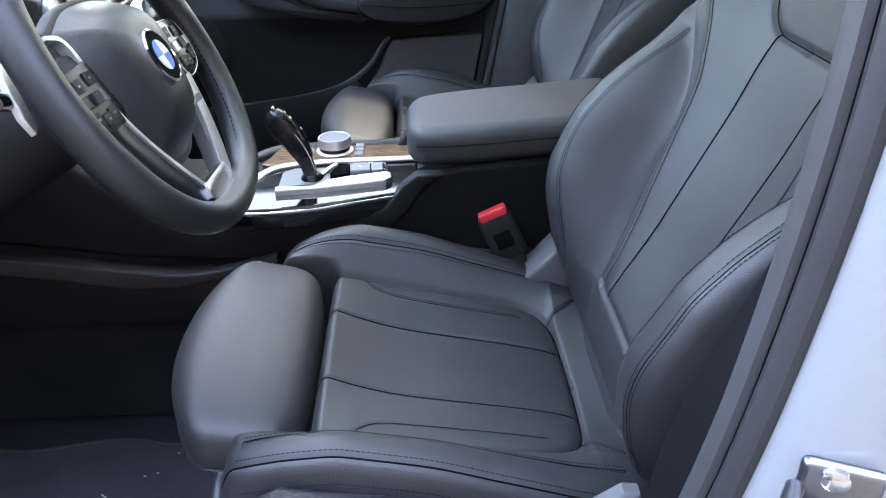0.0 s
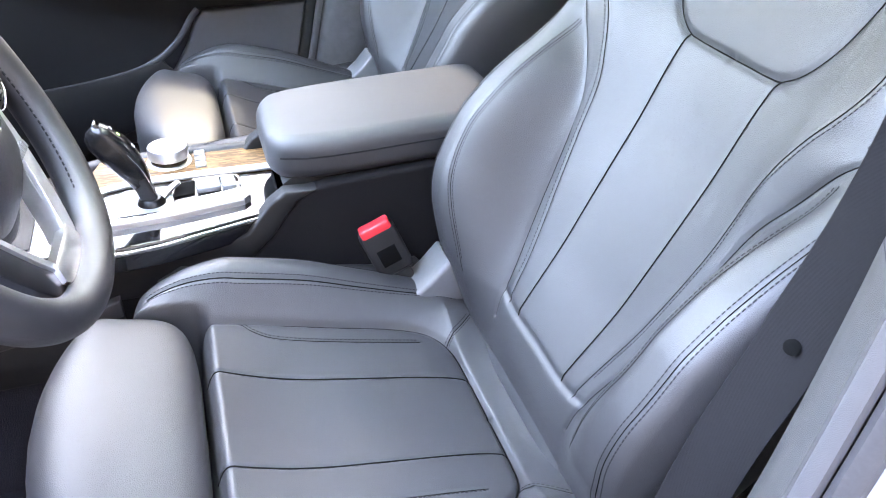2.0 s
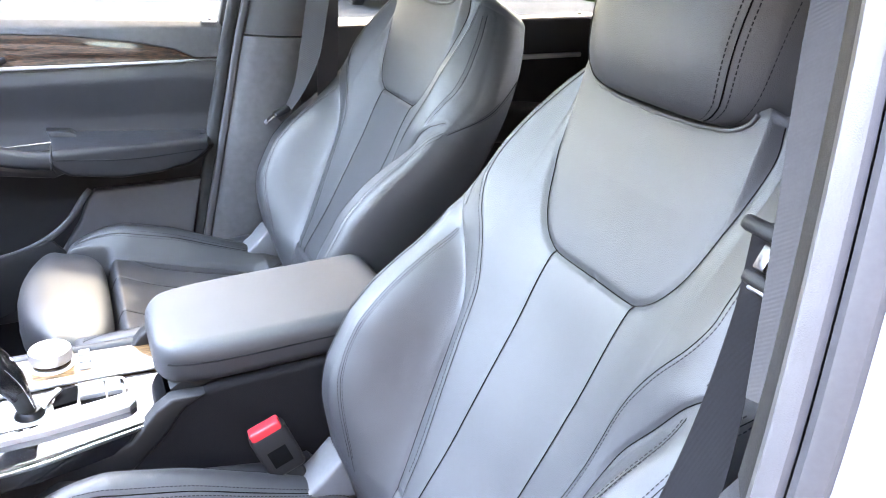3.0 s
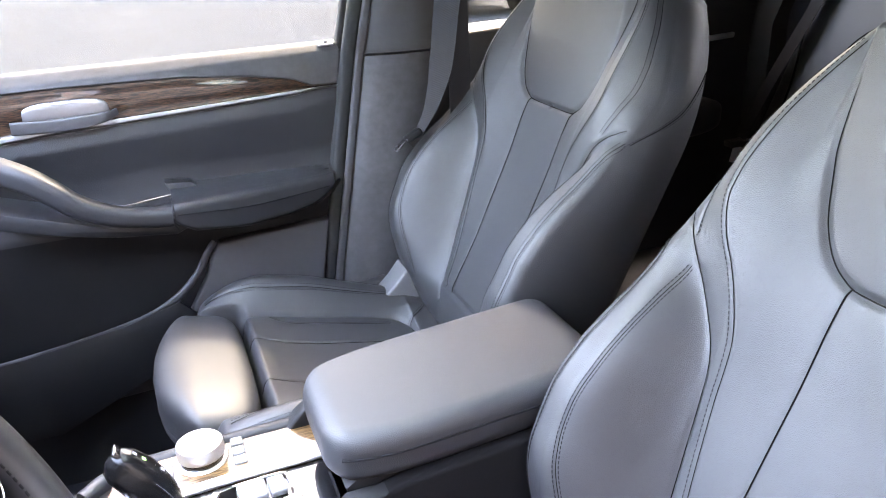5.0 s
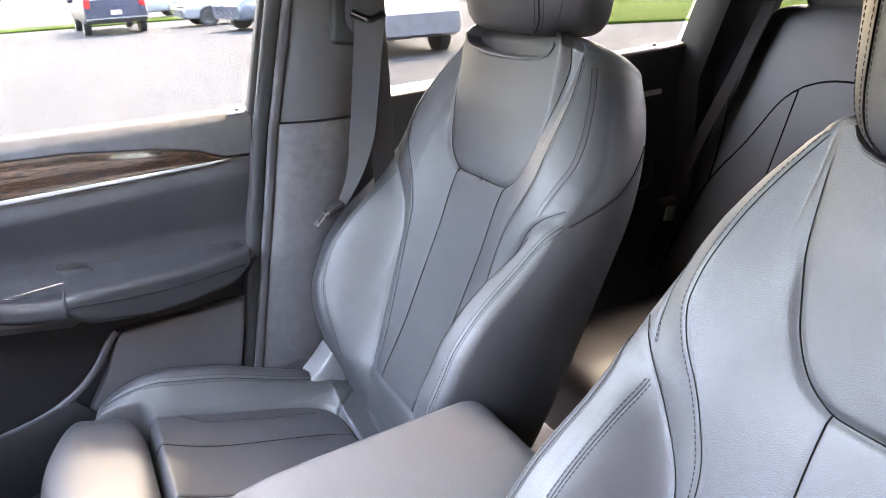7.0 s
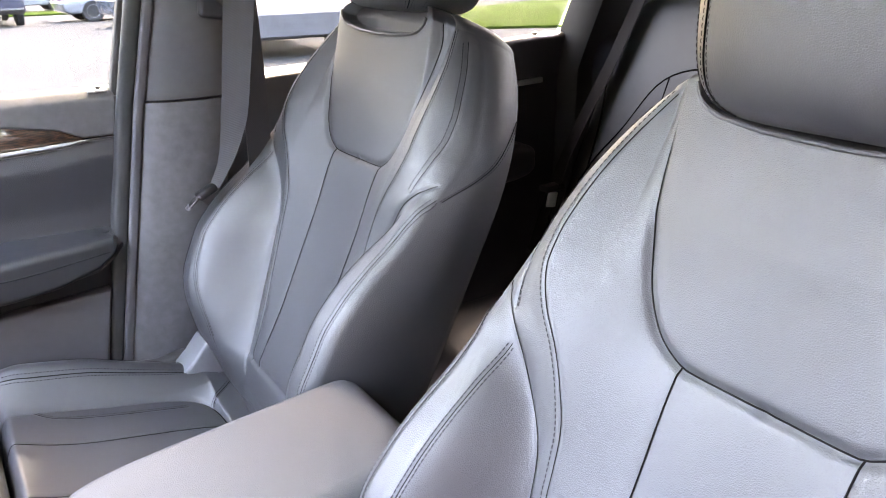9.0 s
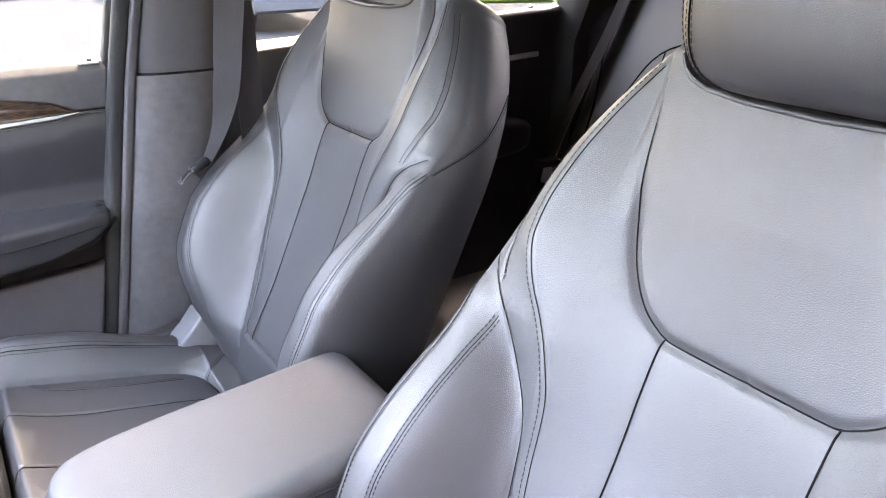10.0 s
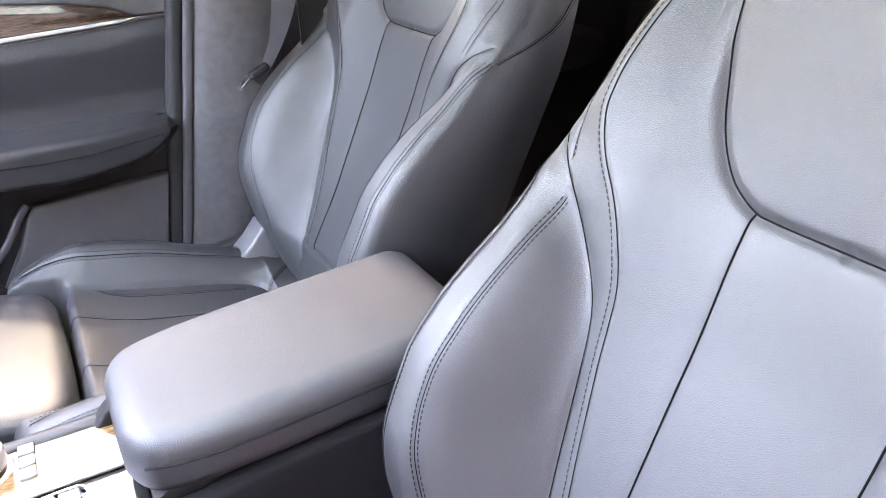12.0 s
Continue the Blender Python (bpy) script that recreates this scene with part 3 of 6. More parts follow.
def headrest(seat, up):
    """up: how far it is pulled out."""
    hc = BACK_O + BACK_V * (0.603 + up) + BACK_N * 0.036
    head = part("headrest", pad(hc, (0.132, 0.290, 0.198), 0.40, 0.42, 60, 120, head_bend), LEATHER, seat, "black leather headrest with side seams")
    lines, normals = [], []
    for sy in (-1, 1):
        for ang, stitched in ((2.36, 0), (2.46, 1), (2.26, 1), (1.90, 1)):
            a = np.linspace(-1.15, 1.25, 70)
            d = 0.0008
            turn = np.clip(ang + (0.10 * np.clip((a + 0.6) / 0.6, 0, 1) if ang > 2 else 0 * a), 0, 2.95)
            x = -(0.066 + d) * np.cos(a) ** 0.40 * np.abs(np.cos(turn)) ** 0.42
            y = sy * (0.145 + d) * np.cos(a) ** 0.40 * np.sin(turn) ** 0.42
            z = 0.099 * power(np.sin(a), 0.40)
            p = head_bend(np.stack([x, y, z], -1)) + hc
            nn = np.tile(np.array((-0.6, 0.75 * sy, 0.1)) if ang > 2 else np.array((-0.1, 0.98 * sy, 0.0)), (70, 1))
            if stitched:
                lines.append(p)
                normals.append(nn / np.linalg.norm(nn[0]))
            else:
                # near-black tube stands in for the seam's shade
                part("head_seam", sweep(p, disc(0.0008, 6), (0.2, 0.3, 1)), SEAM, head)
        part("adjust_button", pad(hc + np.array((0.022, sy * 0.136, 0.03)), (0.036, 0.016, 0.058), 0.5, 0.5, 14, 28), PLASTIC, head, "black headrest release button")
    part("stitching", stitches(lines, normals), THREAD, head, "double stitching on the headrest", "stuff")
    for sy in (-1, 1):
        foot = BACK_O + BACK_V * 0.535 + BACK_N * -0.012 + np.array((0, sy * 0.068, 0))
        path = np.array([foot, foot + BACK_V * 0.04, foot + BACK_V * (0.085 + up) + BACK_N * 0.02])
        part("headrest_post", sweep(smooth_line(path, 10), disc(0.0062)), CHROME, seat, "chrome headrest post")
        part("post_sleeve", turned([(0.013, -0.004), (0.014, 0.002), (0.011, 0.006), (0.0075, 0.007)], foot + BACK_V * 0.034, BACK_V, 20), PLASTIC, seat)


def rim_piping(shell):
    u = np.linspace(-0.119, 0.119, 60)
    v = np.interp(np.abs(u), RIM_U, RIM_V) - 0.002
    p = back_place(u, v, back_front(u, v) + 0.0012)
    part("rim_piping", sweep(smooth_line(p, 70), disc(0.0021, 8), BACK_N), LEATHER, shell, "leather piping along the slot below the headrest")


C_X0, C_X1, C_GAP = -0.436, 0.035, -0.346


def cush_plane(x):
    return 0.66 - 0.205 * (x + 0.052)


def cush_lift(x):
    return curve(x, [-0.43, -0.41, -0.37, -0.33, -0.30, -0.23, -0.15, -0.09, 0.0, 0.04], [-0.035, -0.008, 0.022, 0.040, 0.047, 0.046, 0.034, 0.024, 0.010, 0.004])


def cush_half(x):
    return curve(x, [-0.43, -0.41, -0.37, -0.3, -0.1, 0.0, 0.04], [0.205, 0.219, 0.229, 0.233, 0.233, 0.225, 0.205])


C_IN = smooth_line([(-0.346, 0.157), (-0.29, 0.155), (-0.2, 0.150), (-0.12, 0.146), (-0.075, 0.136), (-0.052, 0.112), (-0.044, 0.07), (-0.041, 0.0)], 40)
C_CURVE = smooth_line([(-0.302, 0.153), (-0.290, 0.138), (-0.268, 0.127), (-0.22, 0.122), (-0.15, 0.119), (-0.09, 0.118)], 30)
C_S = np.array([(-0.346, 0.0675), (-0.2, 0.0645), (-0.046, 0.0615)])
C_END = smooth_line([(-0.055, 0.118), (-0.03, 0.135), (-0.012, 0.150)], 10)
C_CREST = np.array([(x, cush_half(x) - 0.009) for x in np.linspace(-0.425, -0.05, 40)])
C_INNER = np.array([(x, cush_half(x) - np.interp(x, [-0.42, -0.3, -0.02], [0.034, 0.046, 0.050])) for x in np.linspace(-0.40, -0.02, 40)])


def flip(line):
    return [np.array(line), np.array(line) * (1, -1)]


CUSH_SEAMS = [(l, 0.0060, 0.0036) for l in flip(C_IN)] + [(l, 0.0014, 0.0018) for l in flip(C_CURVE)] + [(l, 0.0026, 0.0024) for l in flip(C_S)]
CUSH_SEAMS += [(l, 0.0022, 0.0020) for l in flip(C_CREST)] + [(l, 0.0016, 0.0018) for l in flip(C_INNER)] + [(l, 0.0020, 0.0022) for l in flip(C_END)]


def cush_top(x, y):
    a, hw, lift = np.abs(y), cush_half(x), cush_lift(x) * np.where(y < 0, 0.84, 1.0)
    ya = np.interp(x, C_IN[:34, 0], C_IN[:34, 1])
    yc = hw - 0.028
    t = np.clip((a - ya) / (yc - ya), 0, 1)
    z = cush_plane(x) + lift * np.sin(t * np.pi / 2) ** 1.4
    q = np.clip((a - yc) / (hw - yc), 0, 1)
    z = z - 0.026 * (1 - np.sqrt(np.clip(1 - (0.985 * q) ** 2, 0, 1)))
    # front edge of the insert rolls down into the gap, and the thigh rest's bay lies deeper
    roll = np.clip((C_GAP + 0.016 - x) / 0.016, 0, 1)
    mid = np.clip((0.173 - a) / 0.014, 0, 1)
    mid = mid * mid * (3 - 2 * mid)
    z = z - mid * 0.030 * roll**2.2 - mid * 0.06 * np.clip((C_GAP - x) / 0.006, 0, 1)
    z = z + 0.018 * np.clip((x + 0.03) / 0.05, 0, 1) ** 2 * np.clip(1 - a / 0.2, 0, 1)
    z = z - 0.03 * np.clip((-0.405 - x) / 0.025, 0, 1) ** 2
    bowl = 1 - (1 - np.clip((x + 0.346) / 0.12, 0, 1)) ** 2
    z = z - 0.024 * np.clip(1 - (a / 0.152) ** 2, 0, 1) * bowl
    near = np.full(np.shape(x), 9.0)
    for line, deep, wide in CUSH_SEAMS:
        d = polydist(x, y, line)
        if deep > 0.003:
            near = np.minimum(near, d)
        z = z - deep * np.exp(-((d / wide) ** 2)) * np.where(x > C_GAP - 0.002, 1, np.where(a > 0.17, 1, 0))
    return z + 0.009 * (1 - np.exp(-near / 0.022)) - 0.006


def cushion(seat):
    xs, ny = np.linspace(C_X0, C_X1, 240), 251
    s = np.linspace(-1, 1, ny)
    X, S = np.meshgrid(xs, s, indexing="ij")
    Y = S * cush_half(X)
    Z = cush_top(X, Y)
    top = np.stack([X, Y, Z], -1)
    k = np.linspace(0, 1, 9)[1:]
    edge, hw = Z[:, -1:], cush_half(xs)[:, None]
    sy = hw + 0.006 * np.sin(np.pi * k) + 0.002 * k
    sz = edge + (0.60 - edge) * k
    side = np.stack([np.broadcast_to(xs[:, None], sz.shape), sy, sz], -1)
    edge2 = Z[:, :1]
    sz2 = edge2 + (0.60 - edge2) * k
    side2 = np.stack([np.broadcast_to(xs[:, None], sz.shape), -sy, sz2], -1)[:, ::-1]
    ring = np.concatenate([top, side, side2], 1)
    f = ring[0].copy()
    mid = f.mean(0)
    front = [f + (-0.004, 0, -0.004), mid + (f - mid) * (1, 0.99, 0.9) + (-0.008, 0, -0.01), mid + (f - mid) * (1, 0.95, 0.4) + (-0.010, 0, -0.02)]
    full = np.concatenate([np.array(front[::-1]), ring])
    reg = np.full((full.shape[0] - 1, full.shape[1]), 4)
    xc, yc = (X[:-1, :-1] + X[1:, 1:]) / 2, (Y[:-1, :-1] + Y[1:, 1:]) / 2
    poly = np.vstack([C_IN, (C_IN * (1, -1))[::-1]])
    r = np.where(yc > 0, 1, 2)
    inn = inside(xc, yc, poly)
    r[inn & (np.abs(yc) < 0.064)] = 0
    r[inn & (yc > 0.064)], r[inn & (yc < -0.064)] = 3, 5
    r[(xc < C_GAP) & (np.abs(yc) < 0.165)] = 4
    reg[3 : 3 + r.shape[0], : r.shape[1]] = r
    meshes = split_grid(full, True, reg)
    body = part("cushion", meshes[4], LEATHER, seat, "black leather seat cushion side")
    for key, name, label in ((0, "center_panel", ""), (3, "side_panel", ""), (5, "side_panel", ""), (1, "side_bolster", "padded leather bolster with double seam"), (2, "side_bolster", "padded leather bolster with double seam")):
        part(name, meshes[key], LEATHER, body, label)
    lines, normals = [], []
    for line, offs in ((C_CREST[2:], (-0.0046,)), (C_INNER, (-0.0042, 0.0042)), (C_CURVE, (0.003,)), (C_END, (0.003, -0.003))):
        for o in offs:
            t = np.gradient(line, axis=0)
            t /= np.linalg.norm(t, axis=1)[:, None]
            l2 = line + o * np.stack([-t[:, 1], t[:, 0]], 1)
            l2[:, 1] = np.minimum(l2[:, 1], cush_half(l2[:, 0]) - 0.001)
            fine = smooth_line(l2, 140)
            for sg in (1, -1):
                x, y = fine[:, 0], fine[:, 1] * sg
                p = np.stack([x, y, cush_top(x, y)], 1)
                e = 0.002
                gx, gy = (cush_top(x + e, y) - p[:, 2]) / e, (cush_top(x, y - np.sign(y) * e) - p[:, 2]) / (-np.sign(y) * e)
                nn = np.stack([-gx, -gy, np.ones_like(gx)], 1)
                nn /= np.linalg.norm(nn, axis=1)[:, None]
                lines.append(p + nn * 0.0002)
                normals.append(nn)

    # groove shade drawn as near-black tubes along the cushion seams
    for line, r in ((C_IN, 0.0016), (C_S, 0.0013), (C_CREST, 0.0012), (C_INNER, 0.0010), (C_CURVE, 0.0008), (C_END, 0.0009)):
        for sg in (1, -1):
            f = smooth_line(line, 90)
            x, y = f[:, 0], f[:, 1] * sg
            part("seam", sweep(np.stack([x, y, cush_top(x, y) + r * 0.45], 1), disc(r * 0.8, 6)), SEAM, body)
    for sg in (1, -1):
        x = np.linspace(-0.40, -0.06, 90)
        y = sg * (cush_half(x) + 0.0035)
        lines.append(np.stack([x, y, cush_top(x, sg * cush_half(x)) - 0.008], 1))
        normals.append(np.tile(np.array((0.0, float(sg), 0.1)), (90, 1)))

    part("stitching", stitches(lines, normals), THREAD, body, "dark double stitching along the cushion seams", "stuff")

    return body


def thigh_support(seat, rear, long):
    """The pull-out cushion ahead of the seat: its rear edge and its length."""
    mid = np.array((rear - long / 2, 0, 0.700 - 0.205 * (rear - long / 2 + 0.4155)))

    def drape(v):
        x, y, z = v[..., 0], v[..., 1], v[..., 2]
        q = np.clip(-x / (0.52 * long), 0, 1)
        z = z - 0.205 * x * np.where(z > 0, 1, 0.4) - 0.022 * q**2.5 * np.where(z > -0.02, 1, 0)
        x = x + 0.036 * (y / 0.165) ** 2 * np.clip(-x / (0.48 * long), 0, 1)
        return np.stack([x, y, z], -1)

    rest = part("thigh_support", pad(mid, (long, 0.344, 0.084), 0.46, 0.46, 48, 120, drape), LEATHER, seat, "extended rounded leather thigh support")
    b = np.linspace(0.5 * np.pi, 1.5 * np.pi, 90)
    ca = math.cos(0.28) ** 0.46
    flat_rim = np.stack([(long / 2 + 0.0002) * ca * power(np.cos(b), 0.46), 0.1725 * ca * power(np.sin(b), 0.46), np.full(90, -0.042 * math.sin(0.28) ** 0.46)], 1)
    part("edge_seam", sweep(smooth_line(drape(flat_rim) + mid, 80), disc(0.0018, 8)), LEATHER, rest)


HINGEGREY = mat("light_grey_plastic", (0.10, 0.10, 0.105), 0.45, vary=0.08, spec=0.4)


def seat_base(seat):
    # side covers with the power switches, hinge covers, rails
    for sy in (-1, 1):
        poly = [(-0.405, 0.56), (-0.405, 0.655), (-0.39, 0.712), (-0.36, 0.728), (-0.20, 0.700), (-0.10, 0.684), (-0.055, 0.690), (-0.03, 0.66), (-0.02, 0.56), (-0.06, 0.50), (-0.34, 0.50)]
        lo, hi = sorted((sy * 0.236, sy * 0.266))
        cover = part("side_cover", slab(poly, "y", lo, hi, 0.008, 3), SIDEGREY, seat, "grey plastic seat side cover")
        rec = [(-0.30, 0.585), (-0.30, 0.63), (-0.285, 0.642), (-0.115, 0.622), (-0.105, 0.61), (-0.108, 0.57), (-0.12, 0.56), (-0.285, 0.573)]
        lo, hi = sorted((sy * 0.2665, sy * 0.271))
        part("switch_plate", slab(rec, "y", lo, hi, 0.0015, 2), PLASTIC, cover)
        part("seat_switch", rbox((-0.262, sy * 0.276, 0.606), (0.038, 0.012, 0.018), 0.004), GREYBTN, cover, "grey power seat switch")
        part("seat_switch", rbox((-0.165, sy * 0.278, 0.607), (0.020, 0.016, 0.034), 0.005), SILVER, cover, "silver backrest switch")
        # rounded hinge cover between cushion and back
        prof = [(-0.125, 0.640), (-0.122, 0.655), (-0.102, 0.668), (-0.075, 0.694), (-0.045, 0.716), (-0.030, 0.714), (-0.022, 0.68), (-0.03, 0.62), (-0.08, 0.61)]
        if sy > 0:
            prof = [(-0.078, 0.66), (-0.076, 0.684), (-0.058, 0.700), (-0.034, 0.728), (-0.012, 0.722), (0.0, 0.68), (-0.01, 0.65)]
        lo, hi = (-0.258, -0.238) if sy < 0 else (0.178, 0.236)
        part("hinge_cover", slab(prof, "y", lo, hi, 0.006, 3), HINGEGREY, seat, "light grey plastic hinge cover")
        part("seat_rail", rbox((-0.15, sy * 0.19, 0.425), (0.62, 0.05, 0.05), 0.006), PLASTIC, seat)
    part("seat_pan", rbox((-0.17, 0, 0.545), (0.44, 0.44, 0.12), 0.02), PLASTIC, seat)
    part("rail_leg", rbox((-0.17, 0, 0.46), (0.36, 0.36, 0.08), 0.01), PLASTIC, seat)


def buckle(seat):
    turn = Matrix.Rotation(radians(-24), 3, "Y") @ Matrix.Rotation(radians(-8), 3, "X")
    c = Vector((-0.104, 0.231, 0.728))
    body = part("belt_buckle", rbox(c, (0.050, 0.026, 0.070), 0.006, 3, turn), PLASTIC, seat, "black belt buckle with red release button")
    part("release_button", rbox(c + turn @ Vector((0, -0.002, 0.0345)), (0.042, 0.021, 0.016), 0.003, 3, turn), RED, body, "red press button")
    part("recess", rbox(c + turn @ Vector((0.0, -0.0125, -0.005)), (0.026, 0.002, 0.026), 0.0008, 2, turn), SEAM, body)
    part("buckle_stalk", rbox(c + turn @ Vector((0.004, 0.0, -0.075)), (0.028, 0.016, 0.09), 0.005, 3, turn), PLASTIC, body)


def front_seat():
    seat = thing("car_seat", (-0.2, 0, 0.38), "black leather sport car seat with deep side bolsters and double stitching", "car seat", "front seats")
    rim_piping(backrest(seat))
    cushion(seat)
    seat_base(seat)
    return seat


driver_seat = front_seat()
passenger_seat = copy_thing(driver_seat, Matrix.Translation((-0.2 + 0.081, 0.7347, 0.38 + 0.016)))
headrest(passenger_seat, 0.068)
tagged(passenger_seat, "black leather sport car seat beside the passenger door, thigh support extended")
headrest(driver_seat, 0.038)
thigh_support(driver_seat, -0.352, 0.158)
thigh_support(passenger_seat, -0.352, 0.144)
buckle(driver_seat)


# ---- centre console ----
def lid_half(x):
    """Half the width of the armrest's lid at x."""
    return np.interp(x, [-0.235, -0.22, -0.205, -0.185, -0.155, -0.11, 0.06, 0.10], [0.064, 0.075, 0.083, 0.090, 0.095, 0.097, 0.097, 0.095])


def armrest():
    arm = thing("armrest", (-0.06, 0.367, 0.80), "black leather centre armrest lid, closed, with a stitched seam", "armrest")

    def ring(x, k):
        """The lid's section at x, k: its size there."""
        zt = 0.866 + 0.075 * (x + 0.23) * 0.9
        half = lid_half(x)
        sh = rrect(2 * half * (0.5 + 0.5 * k), 0.060 * k, min(0.021, 0.029 * k), 7)
        return np.stack([np.full(len(sh), x), 0.367 + sh[:, 0], zt - 0.029 + sh[:, 1]], 1)

    xs = np.r_[-0.226 + 0.028 * (1 - np.cos(np.linspace(0, np.pi / 2, 10))), np.linspace(-0.197, 0.075, 24), 0.075 + 0.026 * np.sin(np.linspace(0.15, np.pi / 2, 8))]
    ks = np.r_[np.sin(np.linspace(0.25, np.pi / 2, 10)) ** 0.7, np.ones(24), np.cos(np.linspace(0.15, np.pi / 2 * 0.93, 8)) ** 0.5]
    part("lid", loft(np.array([ring(x, k) for x, k in zip(xs, ks)])), LEATHER, arm, "smooth black leather lid")
    lines = []
    for sy in (-1, 1):
        l = [(x, 0.367 + sy * (lid_half(x) + 0.0003), 0.866 + 0.0675 * (x + 0.23) - 0.024) for x in np.linspace(-0.212, 0.085, 50)]
        part("side_seam", sweep(l, disc(0.0012, 6)), THREAD, arm)
    poly = [(-0.205, 0.785), (-0.212, 0.808), (-0.19, 0.822), (0.095, 0.838), (0.10, 0.785)]
    part("bin", slab(poly, "y", 0.287, 0.448, 0.004), PLASTIC, arm, "black plastic storage bin below the lid")
    return arm


def console():
    con = thing("centre_console", (-0.2, 0.367, 0.38), "centre console with piano black panel, wood and silver trim", "console")
    # felt-covered flanks, stepped down ahead of the bin
    for y0, y1 in ((0.262, 0.286), (0.449, 0.473)):
        poly = [(-0.50, 0.40), (-0.52, 0.690), (-0.30, 0.694), (-0.262, 0.716), (-0.222, 0.756), (-0.19, 0.800), (-0.17, 0.813), (-0.145, 0.819), (0.11, 0.838), (0.13, 0.80), (0.13, 0.40)]
        part("flank", slab(poly, "y", y0, y1, 0.006, 3), FUZZ, con, "dark felt-covered console flank")
        out = -0.003 if y0 < 0.3 else 0.003
        band = [(-0.30, 0.690), (-0.262, 0.716), (-0.222, 0.756), (-0.19, 0.800), (-0.165, 0.8145), (-0.205, 0.8145), (-0.225, 0.800), (-0.255, 0.762), (-0.30, 0.748), (-0.52, 0.744), (-0.52, 0.690)]
        part("side_band", slab(band, "y", y0 + out, y1 + out, 0.004, 3), PLASTIC, con, "smooth black side band of the console")
    part("deck", slab([(-0.66, 0.277), (-0.46, 0.277), (-0.21, 0.285), (-0.205, 0.45), (-0.46, 0.458), (-0.66, 0.458)], "z", 0.70, 0.772, 0.003), PLASTIC, con)
    part("console_rear", rbox((0.02, 0.367, 0.60), (0.22, 0.16, 0.36), 0.02), PLASTIC, con)
    # glossy black side band with silver lower edge
    out = [(-0.500, 0.236), (-0.44, 0.230), (-0.398, 0.231), (-0.352, 0.238), (-0.30, 0.252), (-0.218, 0.276), (-0.205, 0.288), (-0.205, 0.384), (-0.44, 0.384), (-0.50, 0.34)]
    part("gloss_panel", flat(slab(out, "z", 0.750, 0.784, 0.0025, 2)), GLOSS, con, "piano black panel round the gear selector")
    low = smooth_line([(-0.52, 0.238, 0.776), (-0.44, 0.2285, 0.7765), (-0.398, 0.2295, 0.777), (-0.352, 0.2365, 0.777), (-0.30, 0.2505, 0.778), (-0.218, 0.2745, 0.778)], 40)
    part("edge_strip", sweep(low, rrect(0.004, 0.006, 0.0015, 2)), CHROME, con, "bright strip along the black panel's edge")
    # silver frame between black panel and wood, sweeping forward and out
    fr = smooth_line([(-0.206, 0.391, 0.787), (-0.33, 0.389, 0.787), (-0.405, 0.380, 0.786), (-0.44, 0.356, 0.785), (-0.465, 0.30, 0.782), (-0.50, 0.262, 0.772)], 40)
    part("silver_frame", sweep(fr, rrect(0.015, 0.006, 0.0025, 3)), SILVER, con, "satin silver trim strip")
    # wood on the passenger half
    wood = [(-0.205, 0.397), (-0.40, 0.392), (-0.432, 0.378), (-0.45, 0.39), (-0.43, 0.460), (-0.205, 0.460)]
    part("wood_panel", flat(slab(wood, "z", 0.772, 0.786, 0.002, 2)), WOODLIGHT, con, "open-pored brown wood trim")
    part("edge_roll", sweep(smooth_line([(-0.19, 0.470, 0.778), (-0.32, 0.470, 0.776), (-0.43, 0.465, 0.774), (-0.47, 0.44, 0.77)], 24), rrect(0.022, 0.026, 0.010, 4)), DOORVINYL, con, "padded leatherette edge roll")
    # selector plate, and the raised silver rail that bends round it
    plate = [(-0.412, 0.296), (-0.398, 0.290), (-0.352, 0.296), (-0.336, 0.314), (-0.340, 0.362), (-0.395, 0.366), (-0.412, 0.350)]
    part("selector_plate", flat(slab(plate, "z", 0.781, 0.7875, 0.002, 2)), SATINGREY, con, "light grey plate round the selector")
    rail = [(-0.414, 0.286), (-0.412, 0.272), (-0.363, 0.2765), (-0.347, 0.278), (-0.306, 0.286), (-0.252, 0.297), (-0.243, 0.307), (-0.244, 0.324), (-0.252, 0.330), (-0.304, 0.3185), (-0.338, 0.306), (-0.352, 0.2925), (-0.366, 0.287), (-0.38, 0.286)]
    part("silver_rail", flat(slab(rail, "z", 0.781, 0.7935, 0.003, 3)), SILVER, con, "raised satin silver rail beside the selector")
    part("mode_panel", rbox((-0.375, 0.2925, 0.7855), (0.058, 0.012, 0.006), 0.0015, 2, Matrix.Rotation(radians(4), 3, "Z")), GLOSS, con, "black drive mode button row")
    for k in range(4):
        part("mode_mark", rbox((-0.398 + 0.0155 * k, 0.2910 + 0.0011 * k, 0.7888), (0.006, 0.003, 0.0005), 0), WHITE, con)
    # Flat black plate: the dark inside of an opening, put into colour only.
    part("slot_shade", slab([(-0.340, 0.334), (-0.333, 0.370), (-0.309, 0.374), (-0.311, 0.340)], "z", 0.783, 0.7868, 0.0008), SEAM, con)
    for name, x, w in (("parking_brake_button", -0.293, 0.031), ("hold_button", -0.2665, 0.018)):
        part(name, rbox((x, 0.3555, 0.7875), (w, 0.029, 0.008), 0.0025, 3, Matrix.Rotation(radians(3), 3, "Z")), SATINGREY, con, "grey push button")
    part("button_mark", turned([(0.0036, 0), (0.0036, 0.0004), (0.0026, 0.0005)], (-0.293, 0.3555, 0.7915), n=20), WHITE, con)
    part("button_rim", sweep(smooth_line([(-0.312, 0.373, 0.787), (-0.262, 0.3745, 0.787), (-0.253, 0.366, 0.787), (-0.252, 0.345, 0.787)], 20), rrect(0.003, 0.005, 0.001, 2)), CHROME, con)
